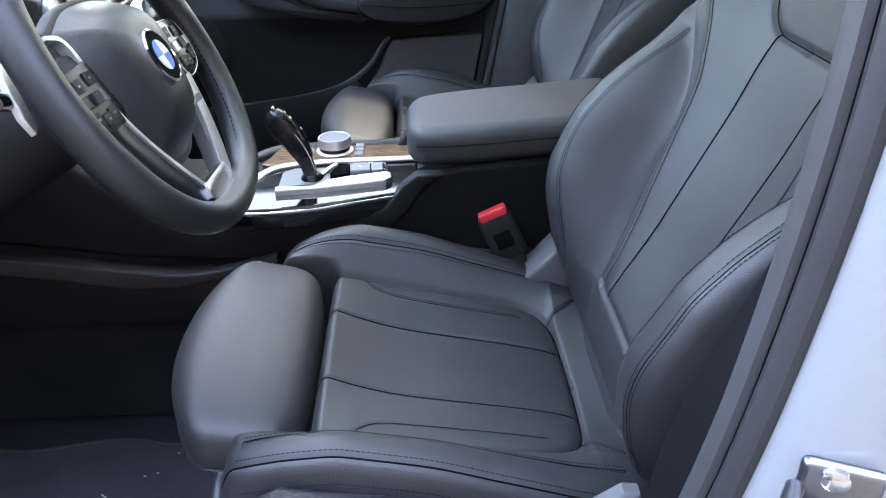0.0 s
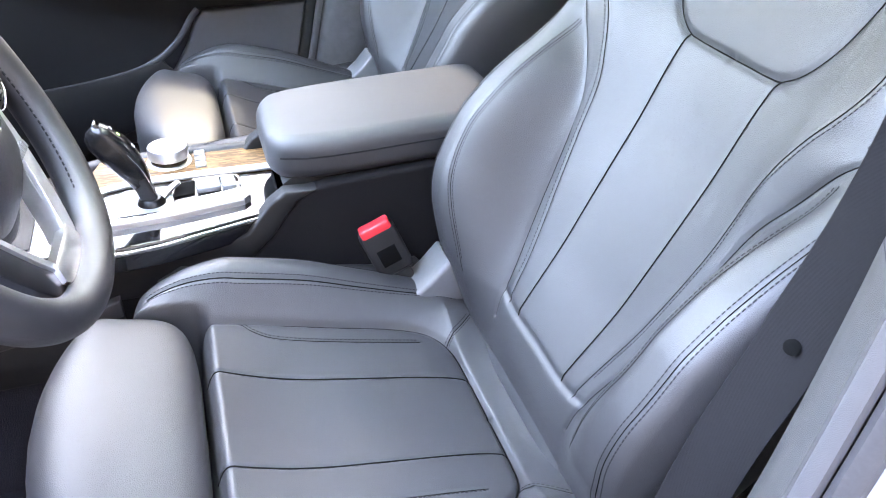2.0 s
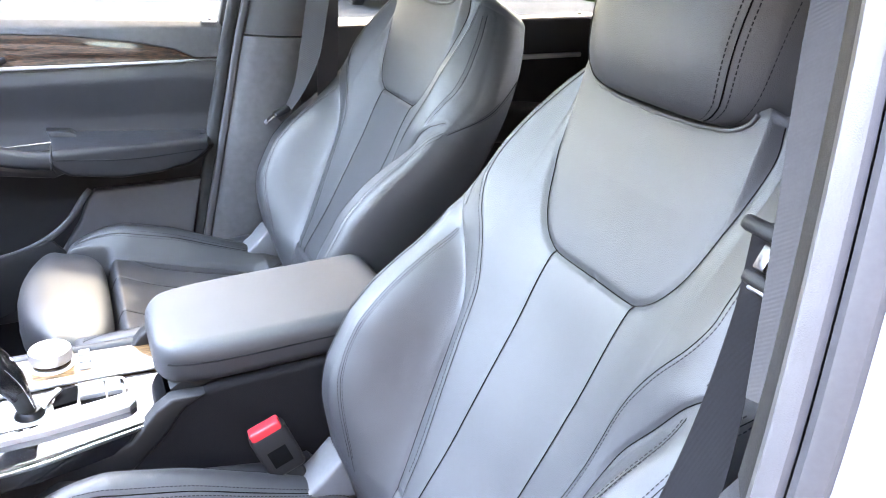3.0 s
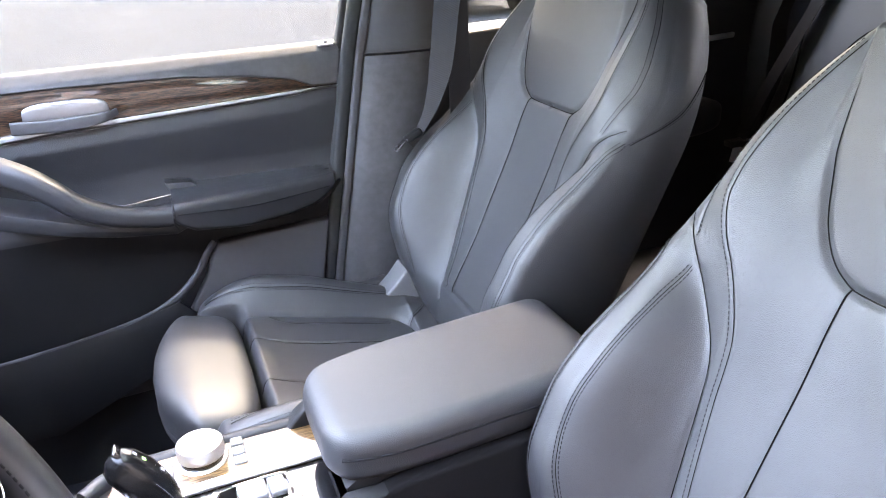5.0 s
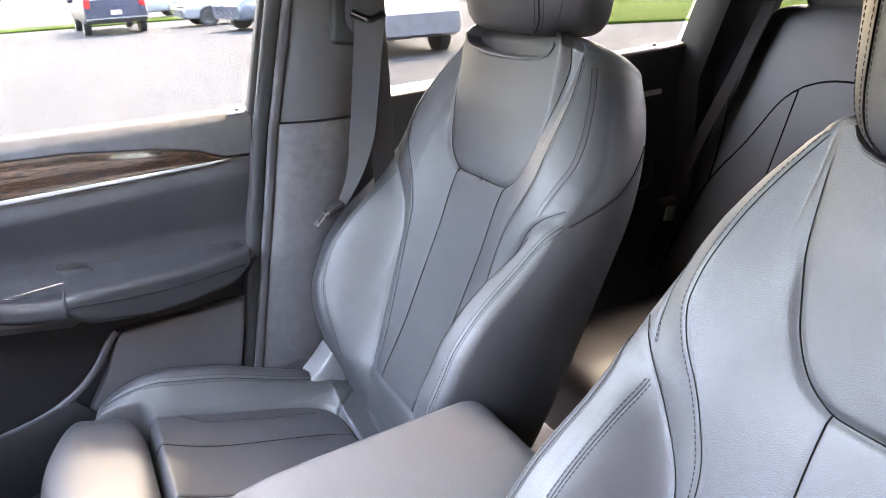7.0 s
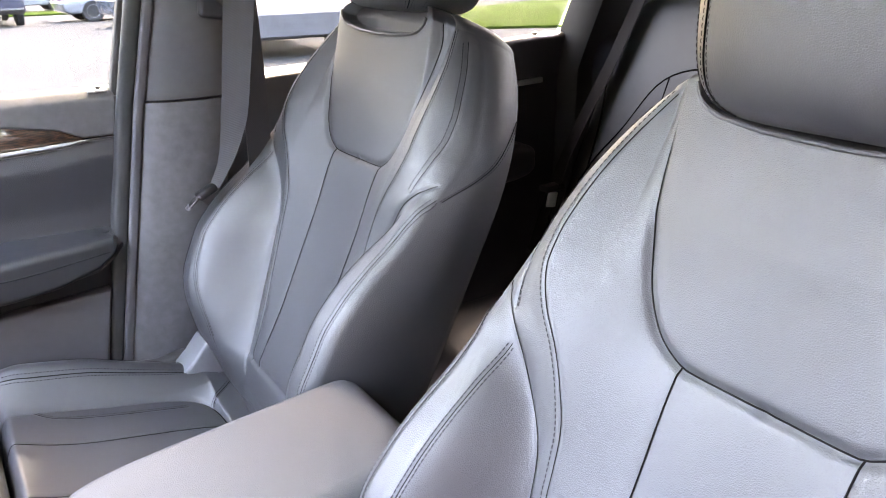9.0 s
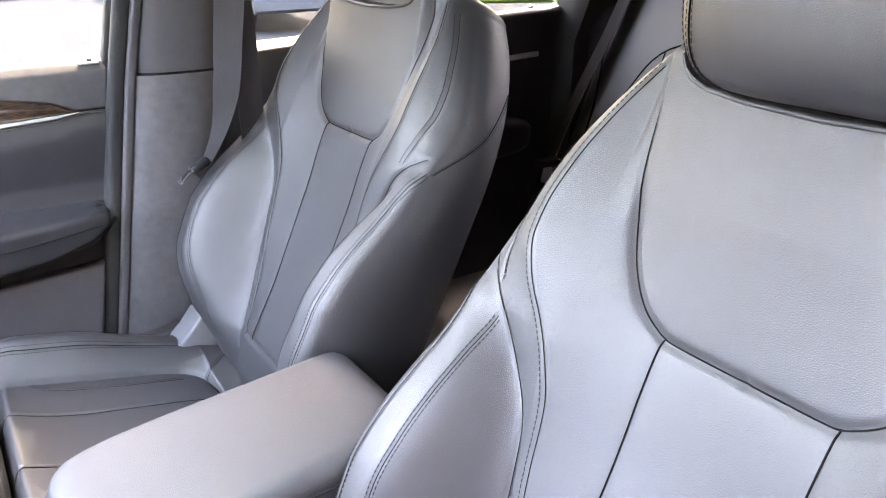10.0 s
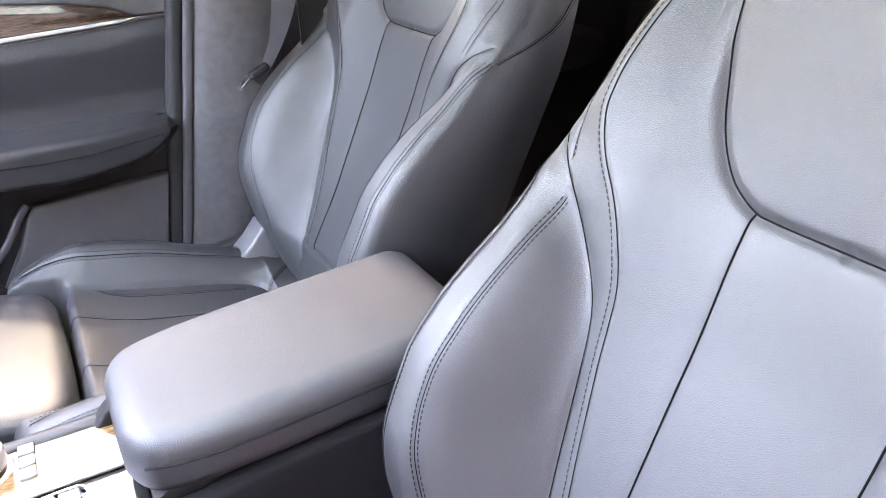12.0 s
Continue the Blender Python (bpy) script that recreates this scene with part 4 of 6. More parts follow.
    part("chrome_lever", sweep(smooth_line([(-0.352, 0.330, 0.788), (-0.340, 0.348, 0.792), (-0.330, 0.362, 0.793)], 10), rrect(0.008, 0.005, 0.002, 2)), SILVER, con)
    return con


def selector():
    sel = thing("gear_selector", (-0.358, 0.330, 0.785), "satin black electronic gear selector leaning forward", "gear selector")
    base = Vector((-0.358, 0.330, 0.785))
    part("boot", turned([(0.026, 0.0), (0.026, 0.003), (0.019, 0.006), (0.016, 0.014), (0.012, 0.018)], base, (0, 0, 1), 28), SATINBLACK, sel)
    path = smooth_line([(-0.358, 0.330, 0.795), (-0.364, 0.331, 0.820), (-0.372, 0.333, 0.842), (-0.385, 0.335, 0.864), (-0.402, 0.337, 0.886), (-0.412, 0.338, 0.898)], 26)
    sizes = np.interp(np.linspace(0, 1, 26), [0, 0.2, 0.45, 0.7, 0.88, 0.96, 1.0], [0.55, 0.6, 0.95, 1.12, 1.0, 0.75, 0.3])
    part("grip", sweep(path, rrect(0.032, 0.036, 0.012, 5), (0.7, 0, 0.7), sizes), SATINBLACK, sel, "satin black sculpted grip")
    n = Vector((0.76, 0, 0.65))
    turn = Vector((0, 0, 1)).rotation_difference(n).to_matrix()
    part("park_button", rbox(Vector((-0.402, 0.337, 0.9015)), (0.014, 0.018, 0.005), 0.002, 3, turn), GLOSS, sel, "black park button")
    for k in range(4):
        part("gear_mark", rbox(Vector((-0.388 + 0.007 * k, 0.334, 0.899 - 0.0085 * k)), (0.0045, 0.0045 if k % 2 else 0.0035, 0.0006), 0.0002, 1, turn), GREEN_LED if k == 1 else WHITE, sel)
    part("chrome_edge", sweep(path[3:22] + np.array((0.011, -0.0155, 0.004)), disc(0.0006, 6)), CHROME, sel)
    return sel


def knob():
    at = Vector((-0.340, 0.425, 0.785))
    k = thing("control_knob", at, "round silver rotary controller with black cap", "control knob")
    part("base_ring", turned([(0.031, 0.0), (0.032, 0.003), (0.030, 0.006), (0.028, 0.007)], at), SILVER, k)
    part("groove", turned([(0.0255, 0.006), (0.0255, 0.013), (0.024, 0.0135)], at), GLOSS, k)
    part("knurled_ring", turned([(0.0245, 0.012), (0.0270, 0.0135), (0.0272, 0.0155), (0.0268, 0.0265), (0.0255, 0.0285), (0.0240, 0.0285), (0.0232, 0.0272)], at, n=72), SILVER, k, "bright silver grip ring")
    part("touch_cap", turned([(0.0236, 0.0262), (0.0232, 0.0272), (0.016, 0.0276), (0.004, 0.0278)], at), SATINGREY, k, "grey touch surface")
    for dx, dy, w, h in ((0.041, -0.022, 0.015, 0.016), (0.041, -0.004, 0.015, 0.016), (0.041, 0.014, 0.015, 0.016), (-0.040, -0.010, 0.014, 0.022)):
        part("menu_button", rbox(at + Vector((dx, dy, 0.0035)), (w, h, 0.009), 0.002), SATINGREY, k, "grey menu button")
    return k


for piece, by in ((armrest(), (-0.012, 0.0, 0.003)), (console(), (-0.020, 0.0, -0.002)), (selector(), (-0.026, -0.004, -0.010)), (knob(), (-0.019, 0.016, -0.006))):
    piece.location = piece.location + Vector(by)


# ---- steering wheel and dashboard ----
def steering_wheel():
    C, a = Vector((-0.491, 0, 1.055)), radians(27.2)
    n, up, lat = Vector((math.cos(a), 0, math.sin(a))), Vector((-math.sin(a), 0, math.cos(a))), Vector((0, 1, 0))
    turn_c, turn_s = math.cos(radians(3.5)), math.sin(radians(3.5))
    at = lambda y, z, w=0.0: C + lat * (y * turn_c + z * turn_s) + up * (z * turn_c - y * turn_s) + n * w  # noqa: E731
    w = thing("steering_wheel", tuple(C - n * 0.08), "black leather steering wheel with three silver-trimmed spokes", "steering wheel")
    th = np.linspace(0, 2 * np.pi, 160, endpoint=False)
    R = 0.170
    ring = []
    for t in th:
        rad = Vector((0, 0, 0)) + lat * math.cos(t) + up * math.sin(t)
        fat = 1.0 + 0.16 * math.exp(-(((abs(math.sin(t - 0.35)) - 0.0) / 0.35) ** 2))
        low = 1 - 0.035 * math.exp(-(((t - 1.5 * np.pi) / 0.45) ** 2))
        ring.append([tuple(C + rad * (R * low + 0.0155 * fat * math.cos(b)) + n * (0.0175 * math.sin(b))) for b in np.linspace(0, 2 * np.pi, 22, endpoint=False)])
    ring.append(ring[0])
    part("rim", loft(np.array(ring), True, False), GRIP, w, "smooth black leather rim")
    # stitching round the inner side of the rim
    inner = np.array([tuple(C + (lat * math.cos(t) + up * math.sin(t)) * (R - 0.0157) + n * 0.004) for t in np.linspace(-1.0, 1.0, 120)])
    nor = np.array([tuple(-(lat * math.cos(t) + up * math.sin(t))) for t in np.linspace(-1.0, 1.0, 120)])
    part("stitching", stitches([inner], [nor], 0.004, 0.0022, 0.0007), THREAD, w, "black cross stitching inside the rim", "stuff")

    def plate(pts, lo, hi, shrink=1.0):
        """A cushioned plate in the wheel's plane."""
        c = np.mean(pts, 0)
        rings = []
        for k, h in ((1.0, lo), (1.0, lo + 0.4 * (hi - lo)), (0.985, lo + 0.75 * (hi - lo)), (0.95, lo + 0.92 * (hi - lo)), (0.88, hi), (0.6, hi + 0.003), (0.2, hi + 0.004), (0.01, hi + 0.004)):
            rings.append([tuple(at(*(c + (np.array(p) - c) * k), h)) for p in pts])
        return loft(np.array(rings))

    def flat(pts, lo, hi):
        """A thin plate with a small chamfer in the wheel's plane."""
        c = np.mean(pts, 0)
        rings = [[tuple(at(*(c + (np.array(p) - c) * k), h)) for p in pts] for k, h in ((1.0, lo), (1.0, hi - 0.0006), (0.93, hi), (0.5, hi), (0.01, hi))]
        return loft(np.array(rings))

    def band(path, widths, lo, hi):
        """A flat strip along a line in the wheel's plane."""
        p = smooth_line(path, 60)
        t = np.gradient(p, axis=0)
        t /= np.linalg.norm(t, axis=1)[:, None]
        m = np.stack([-t[:, 1], t[:, 0]], 1)
        wd = np.interp(np.linspace(0, 1, 60), np.linspace(0, 1, len(widths)), widths)[:, None] / 2
        rings = []
        for a_, b_, q in zip(p - m * wd, p + m * wd, p):
            i_, j_ = a_ + (q - a_) * 0.15, b_ + (q - b_) * 0.15
            rings.append([tuple(at(*a_, lo)), tuple(at(*a_, hi - 0.0012)), tuple(at(*i_, hi)), tuple(at(*j_, hi)), tuple(at(*b_, hi - 0.0012)), tuple(at(*b_, lo))])
        return loft(np.array(rings))

    def dome(pts, lo, hi, bulge):
        c = np.array((0.0, 0.0))
        rings = []
        for k in (1.0, 1.0, 0.985, 0.955, 0.90, 0.82, 0.72, 0.6, 0.45, 0.3, 0.15, 0.01):
            h = lo if not rings else lo + (hi - lo) * (1 - (max(0, k - 0.30) / 0.70) ** bulge)
            rings.append([tuple(at(*(c + (np.array(p) - c) * k), h)) for p in pts])
        return loft(np.array(rings))

    hub = smooth_line([(-0.080, 0.056), (-0.04, 0.070), (0.0, 0.073), (0.04, 0.070), (0.080, 0.056), (0.094, 0.026), (0.086, -0.015), (0.066, -0.060), (0.044, -0.090), (0.0, -0.100), (-0.044, -0.090), (-0.066, -0.060), (-0.086, -0.015), (-0.094, 0.026), (-0.080, 0.056)], 84)[:-1]
    cover = part("airbag_cover", dome(hub, -0.022, 0.024, 2.4), DOORVINYL, w, "black domed airbag cover with a round emblem")
    part("hub_shadow_gap", plate([tuple(np.array(p) * 1.05) for p in hub], -0.03, -0.016), PLASTIC, w)
    E = at(-0.002, -0.006)
    part("emblem", turned([(0.0275, 0.020), (0.0275, 0.0265), (0.0255, 0.0278), (0.0245, 0.0265)], E, n), CHROME, cover, "chrome ring of the emblem")
    part("emblem_disc", turned([(0.0246, 0.022), (0.0246, 0.0268), (0.02, 0.0270), (0.005, 0.0270)], E, n), SEAM, cover)
    for q in range(4):
        pts = [(0, 0)] + [(0.0155 * math.cos(x), 0.0155 * math.sin(x)) for x in np.linspace(q * math.pi / 2, (q + 1) * math.pi / 2, 9)]
        verts = [tuple(at(p[0] - 0.002, p[1] - 0.006, 0.0272)) for p in pts] + [tuple(at(p[0] - 0.002, p[1] - 0.006, 0.0279)) for p in pts]
        m = len(pts)
        part("emblem_quarter", mesh_of(verts, [list(range(m, 2 * m))] + [[i, (i + 1) % m, m + (i + 1) % m, m + i] for i in range(m)], False), BLUE if q % 2 else WHITE, cover)
    for k in range(5):
        part("airbag_mark", flat([(0.018 + 0.006 * k, -0.063), (0.022 + 0.006 * k, -0.063), (0.022 + 0.006 * k, -0.056), (0.018 + 0.006 * k, -0.056)], 0.0130, 0.0165), GREYBTN, cover)
    # side spokes with switch pods, lower twin spoke
    for s in (-1, 1):
        pod = [(s * 0.060, 0.034), (s * 0.10, 0.036), (s * 0.138, 0.028), (s * 0.160, 0.008), (s * 0.160, -0.026), (s * 0.136, -0.044), (s * 0.095, -0.046), (s * 0.058, -0.03)]
        pd = part("spoke", plate(pod if s > 0 else pod[::-1], -0.022, -0.006), PLASTIC, w, "side spoke with control buttons")
        field = [(s * 0.092, 0.024), (s * 0.136, 0.020), (s * 0.150, 0.004), (s * 0.148, -0.020), (s * 0.130, -0.036), (s * 0.092, -0.036)]
        part("button_field", flat(field[::s], -0.004, 0.0005), SATINBLACK, pd)
        if s > 0:
            part("field_rim", sweep(np.array([tuple(at(*q, 0.0006)) for q in smooth_line(field + field[:1], 50)]), disc(0.0006, 6), tuple(n)), SILVER, pd, "thin bright rim of the button field")
        for by, bz in ((0.104, 0.010), (0.128, 0.008), (0.104, -0.024), (0.118, -0.026), (0.134, -0.022)):
            part("wheel_button", flat([(s * (by - 0.007), bz - 0.006), (s * (by + 0.007), bz - 0.006), (s * (by + 0.007), bz + 0.006), (s * (by - 0.007), bz + 0.006)][::s], 0.0, 0.0022), PLASTIC, pd)
            part("button_mark", flat([(s * (by - 0.002), bz - 0.001), (s * (by + 0.002), bz - 0.001), (s * (by + 0.002), bz + 0.001), (s * (by - 0.002), bz + 0.001)][::s], 0.0022, 0.0025), GREYBTN, pd)
        # left rocker is toned dark, as its side of the wheel reflects less
        part("rocker", flat([(s * 0.096, -0.013), (s * 0.144, -0.011), (s * 0.146, -0.001), (s * 0.098, -0.001)][::s], 0.0, 0.0035), SILVER if s > 0 else SATINBLACK, pd)
        part("roller", flat([(s * 0.112, -0.012), (s * 0.126, -0.012), (s * 0.126, -0.001), (s * 0.112, -0.001)][::s], 0.0035, 0.0065), RUBBER, pd)
        leg = [(s * 0.116, 0.052), (s * 0.096, 0.046), (s * 0.090, 0.028), (s * 0.094, 0.0), (s * 0.088, -0.032), (s * 0.074, -0.066), (s * 0.054, -0.100), (s * 0.034, -0.128), (s * 0.022, -0.140)]
        # alike blades: the right one's bright reflection is put into its metal
        part("spoke_blade", band([(q[0] + s * 0.013, q[1] - 0.003) for q in leg[3:]], [0.020, 0.028, 0.032, 0.032, 0.026], -0.020, -0.005), SILVER if s > 0 else DARKSATIN, w, "lower spoke blade, toned bright right and dark left for its reflection")
        part("silver_spoke_trim", band(leg, [0.004, 0.006, 0.006, 0.005, 0.005, 0.006, 0.007, 0.008], -0.012, -0.002), SILVER, w, "bright silver spoke trim")
    part("silver_clasp", flat([(-0.034, -0.128), (0.034, -0.128), (0.040, -0.142), (0.026, -0.152), (-0.026, -0.152), (-0.040, -0.142)], -0.010, 0.0), STEEL, w, "satin silver clasp on the lower spoke")
    part("column", sweep([tuple(at(0, 0, -0.02)), tuple(at(0, -0.01, -0.12)), tuple(at(0, -0.02, -0.24))], disc(0.055, 24, 0.8)), PLASTIC, w, "black steering column shroud")
    for s in (-1, 1):
        st = sweep(smooth_line([tuple(at(s * 0.04, 0.01, -0.055)), tuple(at(s * 0.12, 0.02, -0.05)), tuple(at(s * 0.175, 0.03, -0.038))], 14), rrect(0.016, 0.012, 0.005, 3), tuple(n))
        part("stalk", st, GLOSS, w, "black control stalk")
        # alike paddles: the right one is darkened by its material
        part("shift_paddle", flat([(s * 0.130, 0.058), (s * 0.142, 0.056), (s * 0.160, 0.010), (s * 0.158, -0.006), (s * 0.150, -0.002)][:: s], -0.042, -0.036), SILVER if s < 0 else SATINBLACK, w, "shift paddle, silver on the left and toned dark on the right")
    return w


def dashboard():
    d = thing("dashboard", (-0.95, 0.37, 0.45), "dark soft dashboard with silver vents and knee panel", "dashboard")
    y0, y1 = -0.34, 1.06
    sec = [(-1.30, 0.60), (-1.30, 1.13), (-1.05, 1.15), (-0.86, 1.12), (-0.80, 1.06), (-0.79, 0.98), (-0.85, 0.92), (-0.98, 0.86), (-1.10, 0.70), (-1.15, 0.60)]
    part("dash_body", slab(sec, "y", y0, y1, 0.02, 4), DOORVINYL, d)
    part("binnacle", pad((-0.83, 0.0, 1.13), (0.26, 0.44, 0.14), 0.5, 0.4, 24, 48), DOORVINYL, d, "hooded instrument binnacle")
    part("knee_panel", slab([(-1.02, 0.66), (-1.05, 0.76), (-0.86, 0.98), (-0.79, 0.96), (-0.80, 0.88), (-0.86, 0.76), (-0.95, 0.67)], "y", -0.30, 0.257, 0.02, 4), PLASTIC, d, "dark plastic knee panel below the wheel")
    part("dash_wood", slab([(-0.802, 0.955), (-0.792, 0.955), (-0.788, 1.0), (-0.798, 1.0)], "y", 0.12, 1.04, 0.002), WOOD, d)
    part("dash_strip", slab([(-0.804, 0.945), (-0.788, 0.945), (-0.788, 0.953), (-0.804, 0.953)], "y", -0.30, 1.04, 0.002), SILVER, d)
    for y in (0.18, 0.30, 0.43, 0.55):
        v = part("air_vent", rbox((-0.795, y, 1.035), (0.02, 0.105, 0.05), 0.006), GLOSS, d)
        for k in range(3):
            part("vent_slat", rbox((-0.782, y, 1.020 + 0.014 * k), (0.008, 0.095, 0.004), 0.0015), SILVER, v)
    part("radio_panel", rbox((-0.80, 0.367, 0.90), (0.03, 0.26, 0.10), 0.01), GLOSS, d)
    for k in range(6):
        part("radio_button", rbox((-0.783, 0.27 + 0.039 * k, 0.905), (0.01, 0.034, 0.02), 0.003), GREYBTN, d)
    stack = part("centre_stack", slab([(-0.82, 0.90), (-0.70, 0.93), (-0.672, 0.96), (-0.668, 1.075), (-0.70, 1.10), (-0.82, 1.10)], "y", 0.20, 0.74, 0.01, 3), PLASTIC, d, "dark centre stack with vents and buttons")
    part("vent_knob", turned([(0.022, 0), (0.022, 0.010), (0.018, 0.014), (0.015, 0.011), (0.001, 0.011)], (-0.668, 0.235, 1.055), (1, 0, 0.2), 28), SILVER, stack, "round silver vent knob")
    for k in range(4):
        part("vent_slat", rbox((-0.664, 0.40, 1.022 + 0.013 * k), (0.012, 0.22, 0.0045), 0.0015), SILVER, stack)
    part("vent_frame", rbox((-0.666, 0.295, 1.045), (0.010, 0.012, 0.075), 0.003), SILVER, stack)
    part("vent_frame", rbox((-0.666, 0.515, 1.045), (0.010, 0.012, 0.075), 0.003), SILVER, stack)
    field = part("button_panel", rbox((-0.668, 0.635, 0.995), (0.014, 0.15, 0.055), 0.004), GREYBTN, stack, "light grey climate button panel")
    for k in range(4):
        part("climate_button", rbox((-0.660, 0.58 + 0.037 * k, 0.995), (0.006, 0.031, 0.040), 0.002), WHITE, field)
        part("button_mark", rbox((-0.6565, 0.58 + 0.037 * k, 0.995), (0.001, 0.012, 0.004), 0), RUBBER, field)
    part("glove_box", slab([(-0.84, 0.68), (-0.80, 0.70), (-0.79, 0.90), (-0.83, 0.91)], "y", 0.53, 1.02, 0.012, 3), DOORVINYL, d)
    part("console_front", slab([(-1.15, 0.76), (-1.15, 0.95), (-0.80, 0.93), (-0.70, 0.84), (-0.60, 0.762), (-0.515, 0.742), (-0.515, 0.690), (-0.555, 0.684), (-0.66, 0.694), (-0.81, 0.720)], "y", 0.258, 0.476, 0.012, 3), PLASTIC, d, "dark console front below the radio")
    top = [(-1.1, 0.738), (-0.838, 0.705), (-0.759, 0.695), (-0.68, 0.682), (-0.599, 0.670), (-0.557, 0.670), (-0.497, 0.680), (-0.436, 0.698)]
    under = [(-0.436, 0.672), (-0.497, 0.662), (-0.543, 0.656), (-0.587, 0.646), (-0.662, 0.647), (-0.766, 0.666), (-0.845, 0.679), (-1.1, 0.712)]
    part("tunnel_trim", slab(top + under, "y", 0.246, 0.276, 0.004, 3), TUNNELTRIM, d, "dark brownish trim band along the tunnel")
    part("tunnel_side", slab(under + [(-1.1, 0.58), (-0.875, 0.579), (-0.746, 0.577), (-0.590, 0.581), (-0.436, 0.585)], "y", 0.254, 0.276, 0.004, 2), PLASTIC, d, "dark plastic tunnel side panel")
    part("tunnel_carpet", slab([(-1.30, 0.38), (-1.30, 0.76), (-0.81, 0.715), (-0.66, 0.690), (-0.55, 0.681), (-0.50, 0.690), (-0.50, 0.38)], "y", 0.272, 0.462, 0.006, 2), CARPET, d, "black carpet on the tunnel")
    return d


steering_wheel()
dashboard()


# ---- floor and body shell ----
def car_shell():
    solo("floor", slab([(-1.35, -0.40), (1.9, -0.40), (1.9, 1.12), (-1.35, 1.12)], "z", 0.33, 0.372, 0.004), CARPET, "black carpeted car floor", "floor", kind="structure")
    for y in (-0.02, 0.735):
        rim = [(-1.10, y - 0.2), (-0.52, y - 0.23), (-0.50, y - 0.16), (-0.50, y + 0.16), (-0.54, y + 0.215), (-0.63, y + 0.212), (-0.70, y + 0.228), (-0.78, y + 0.222), (-0.86, y + 0.21), (-1.08, y + 0.2)]
        pile = thing("floor_mat", (-0.8, y, 0.374), "dark grey carpet floor mat with bound edge", "floor mat", "floor mats")
        part("mat_body", slab(rim, "z", 0.374, 0.386, 0.004), MATPILE, pile)
        part("bound_edge", sweep([(p, q, 0.384) for p, q in smooth_line(rim + rim[:1], 120)], disc(0.0045, 8)), RUBBER, pile, "black bound edge")
    rng = random.Random(5)
    bm = bmesh.new()
    for k in range(26):
        x, y, a = rng.uniform(-0.95, -0.56), rng.uniform(-0.18, 0.18), rng.uniform(0, math.pi)
        l, w = rng.uniform(0.0015, 0.004) * (3 if k % 9 == 0 else 1), rng.uniform(0.0004, 0.0009)
        m4 = Matrix.Translation((x, y, 0.3874)) @ Matrix.Rotation(a, 4, "Z") @ Matrix.Diagonal((l, w * 2, 0.0008, 1))
        bmesh.ops.create_cube(bm, size=1.0, matrix=m4)
    solo("lint", from_bm(bm, False), WHITE, "small white lint specks on the floor mat", "lint", kind="stuff")
    solo("firewall", slab([(-1.42, 0.30), (-1.32, 0.30), (-1.22, 0.62), (-1.30, 0.66), (-1.42, 0.66)], "y", -0.40, 1.12, 0.01), CARPET, "dark carpeted footwell wall", "firewall", kind="structure")
    solo("sill", slab([(-0.475, 0.30), (-0.475, 0.44), (-0.455, 0.462), (-0.40, 0.462), (-0.38, 0.42), (-0.38, 0.30)], "x", -1.3, 0.05, 0.008), PAINT, "white painted door sill", "door sill", kind="structure")
    solo("sill_plate", rbox((-0.62, -0.385, 0.452), (1.25, 0.075, 0.03), 0.01), PLASTIC, "black plastic sill cover", "sill cover", kind="structure")
    # Added, unseen opening in the roof; its sheet brightens cushions and armrest from above.
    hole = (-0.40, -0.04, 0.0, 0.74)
    for z0, z1, grow, name, m_, lab in ((1.515, 1.55, 0.0, "ceiling", HEADLINER, "light grey headliner round the added light opening"), (1.556, 1.58, 0.06, "roof", PAINT, "white painted car roof round the added light opening")):
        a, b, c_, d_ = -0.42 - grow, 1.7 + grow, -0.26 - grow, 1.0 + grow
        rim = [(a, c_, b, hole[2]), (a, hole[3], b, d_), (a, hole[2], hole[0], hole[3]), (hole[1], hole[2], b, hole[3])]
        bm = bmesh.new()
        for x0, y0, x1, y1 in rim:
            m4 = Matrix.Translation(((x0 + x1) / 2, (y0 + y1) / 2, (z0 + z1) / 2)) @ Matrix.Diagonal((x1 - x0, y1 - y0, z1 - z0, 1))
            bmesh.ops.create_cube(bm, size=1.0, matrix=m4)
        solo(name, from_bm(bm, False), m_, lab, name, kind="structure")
    solo("roof_fill_sheet", slab([(hole[0] - 0.02, hole[2] - 0.02), (hole[1] + 0.02, hole[2] - 0.02), (hole[1] + 0.02, hole[3] + 0.02), (hole[0] - 0.02, hole[3] + 0.02)], "z", 1.5515, 1.5525, 0.0), FILLSHEET, "unseen translucent sheet added to fill the cabin with light", "roof shade", kind="structure")
    # passenger side roof rail and front pillar
    solo("roof_rail", sweep([(-0.42, 0.985, 1.49), (0.3, 0.985, 1.515), (1.2, 0.975, 1.49), (1.75, 0.96, 1.42)], rrect(0.09, 0.07, 0.02)), HEADLINER, "grey roof rail trim", "roof rail", kind="structure")
    solo("front_pillar", sweep([(-1.28, 1.09, 1.12), (-0.86, 1.05, 1.36), (-0.42, 0.985, 1.50)], rrect(0.07, 0.08, 0.02)), PLASTIC, "dark front pillar trim", "pillar", kind="structure")
    solo("front_pillar", sweep([(-1.28, -0.355, 1.12), (-0.86, -0.315, 1.36), (-0.42, -0.25, 1.50)], rrect(0.07, 0.08, 0.02)), PAINT, "white front pillar", "pillar", kind="structure")
    solo("roof_rail", sweep([(-0.42, -0.25, 1.50), (0.3, -0.25, 1.525), (1.2, -0.24, 1.50), (1.75, -0.22, 1.42)], rrect(0.09, 0.07, 0.02)), PAINT, "white roof rail over the open doorway", "roof rail", kind="structure")
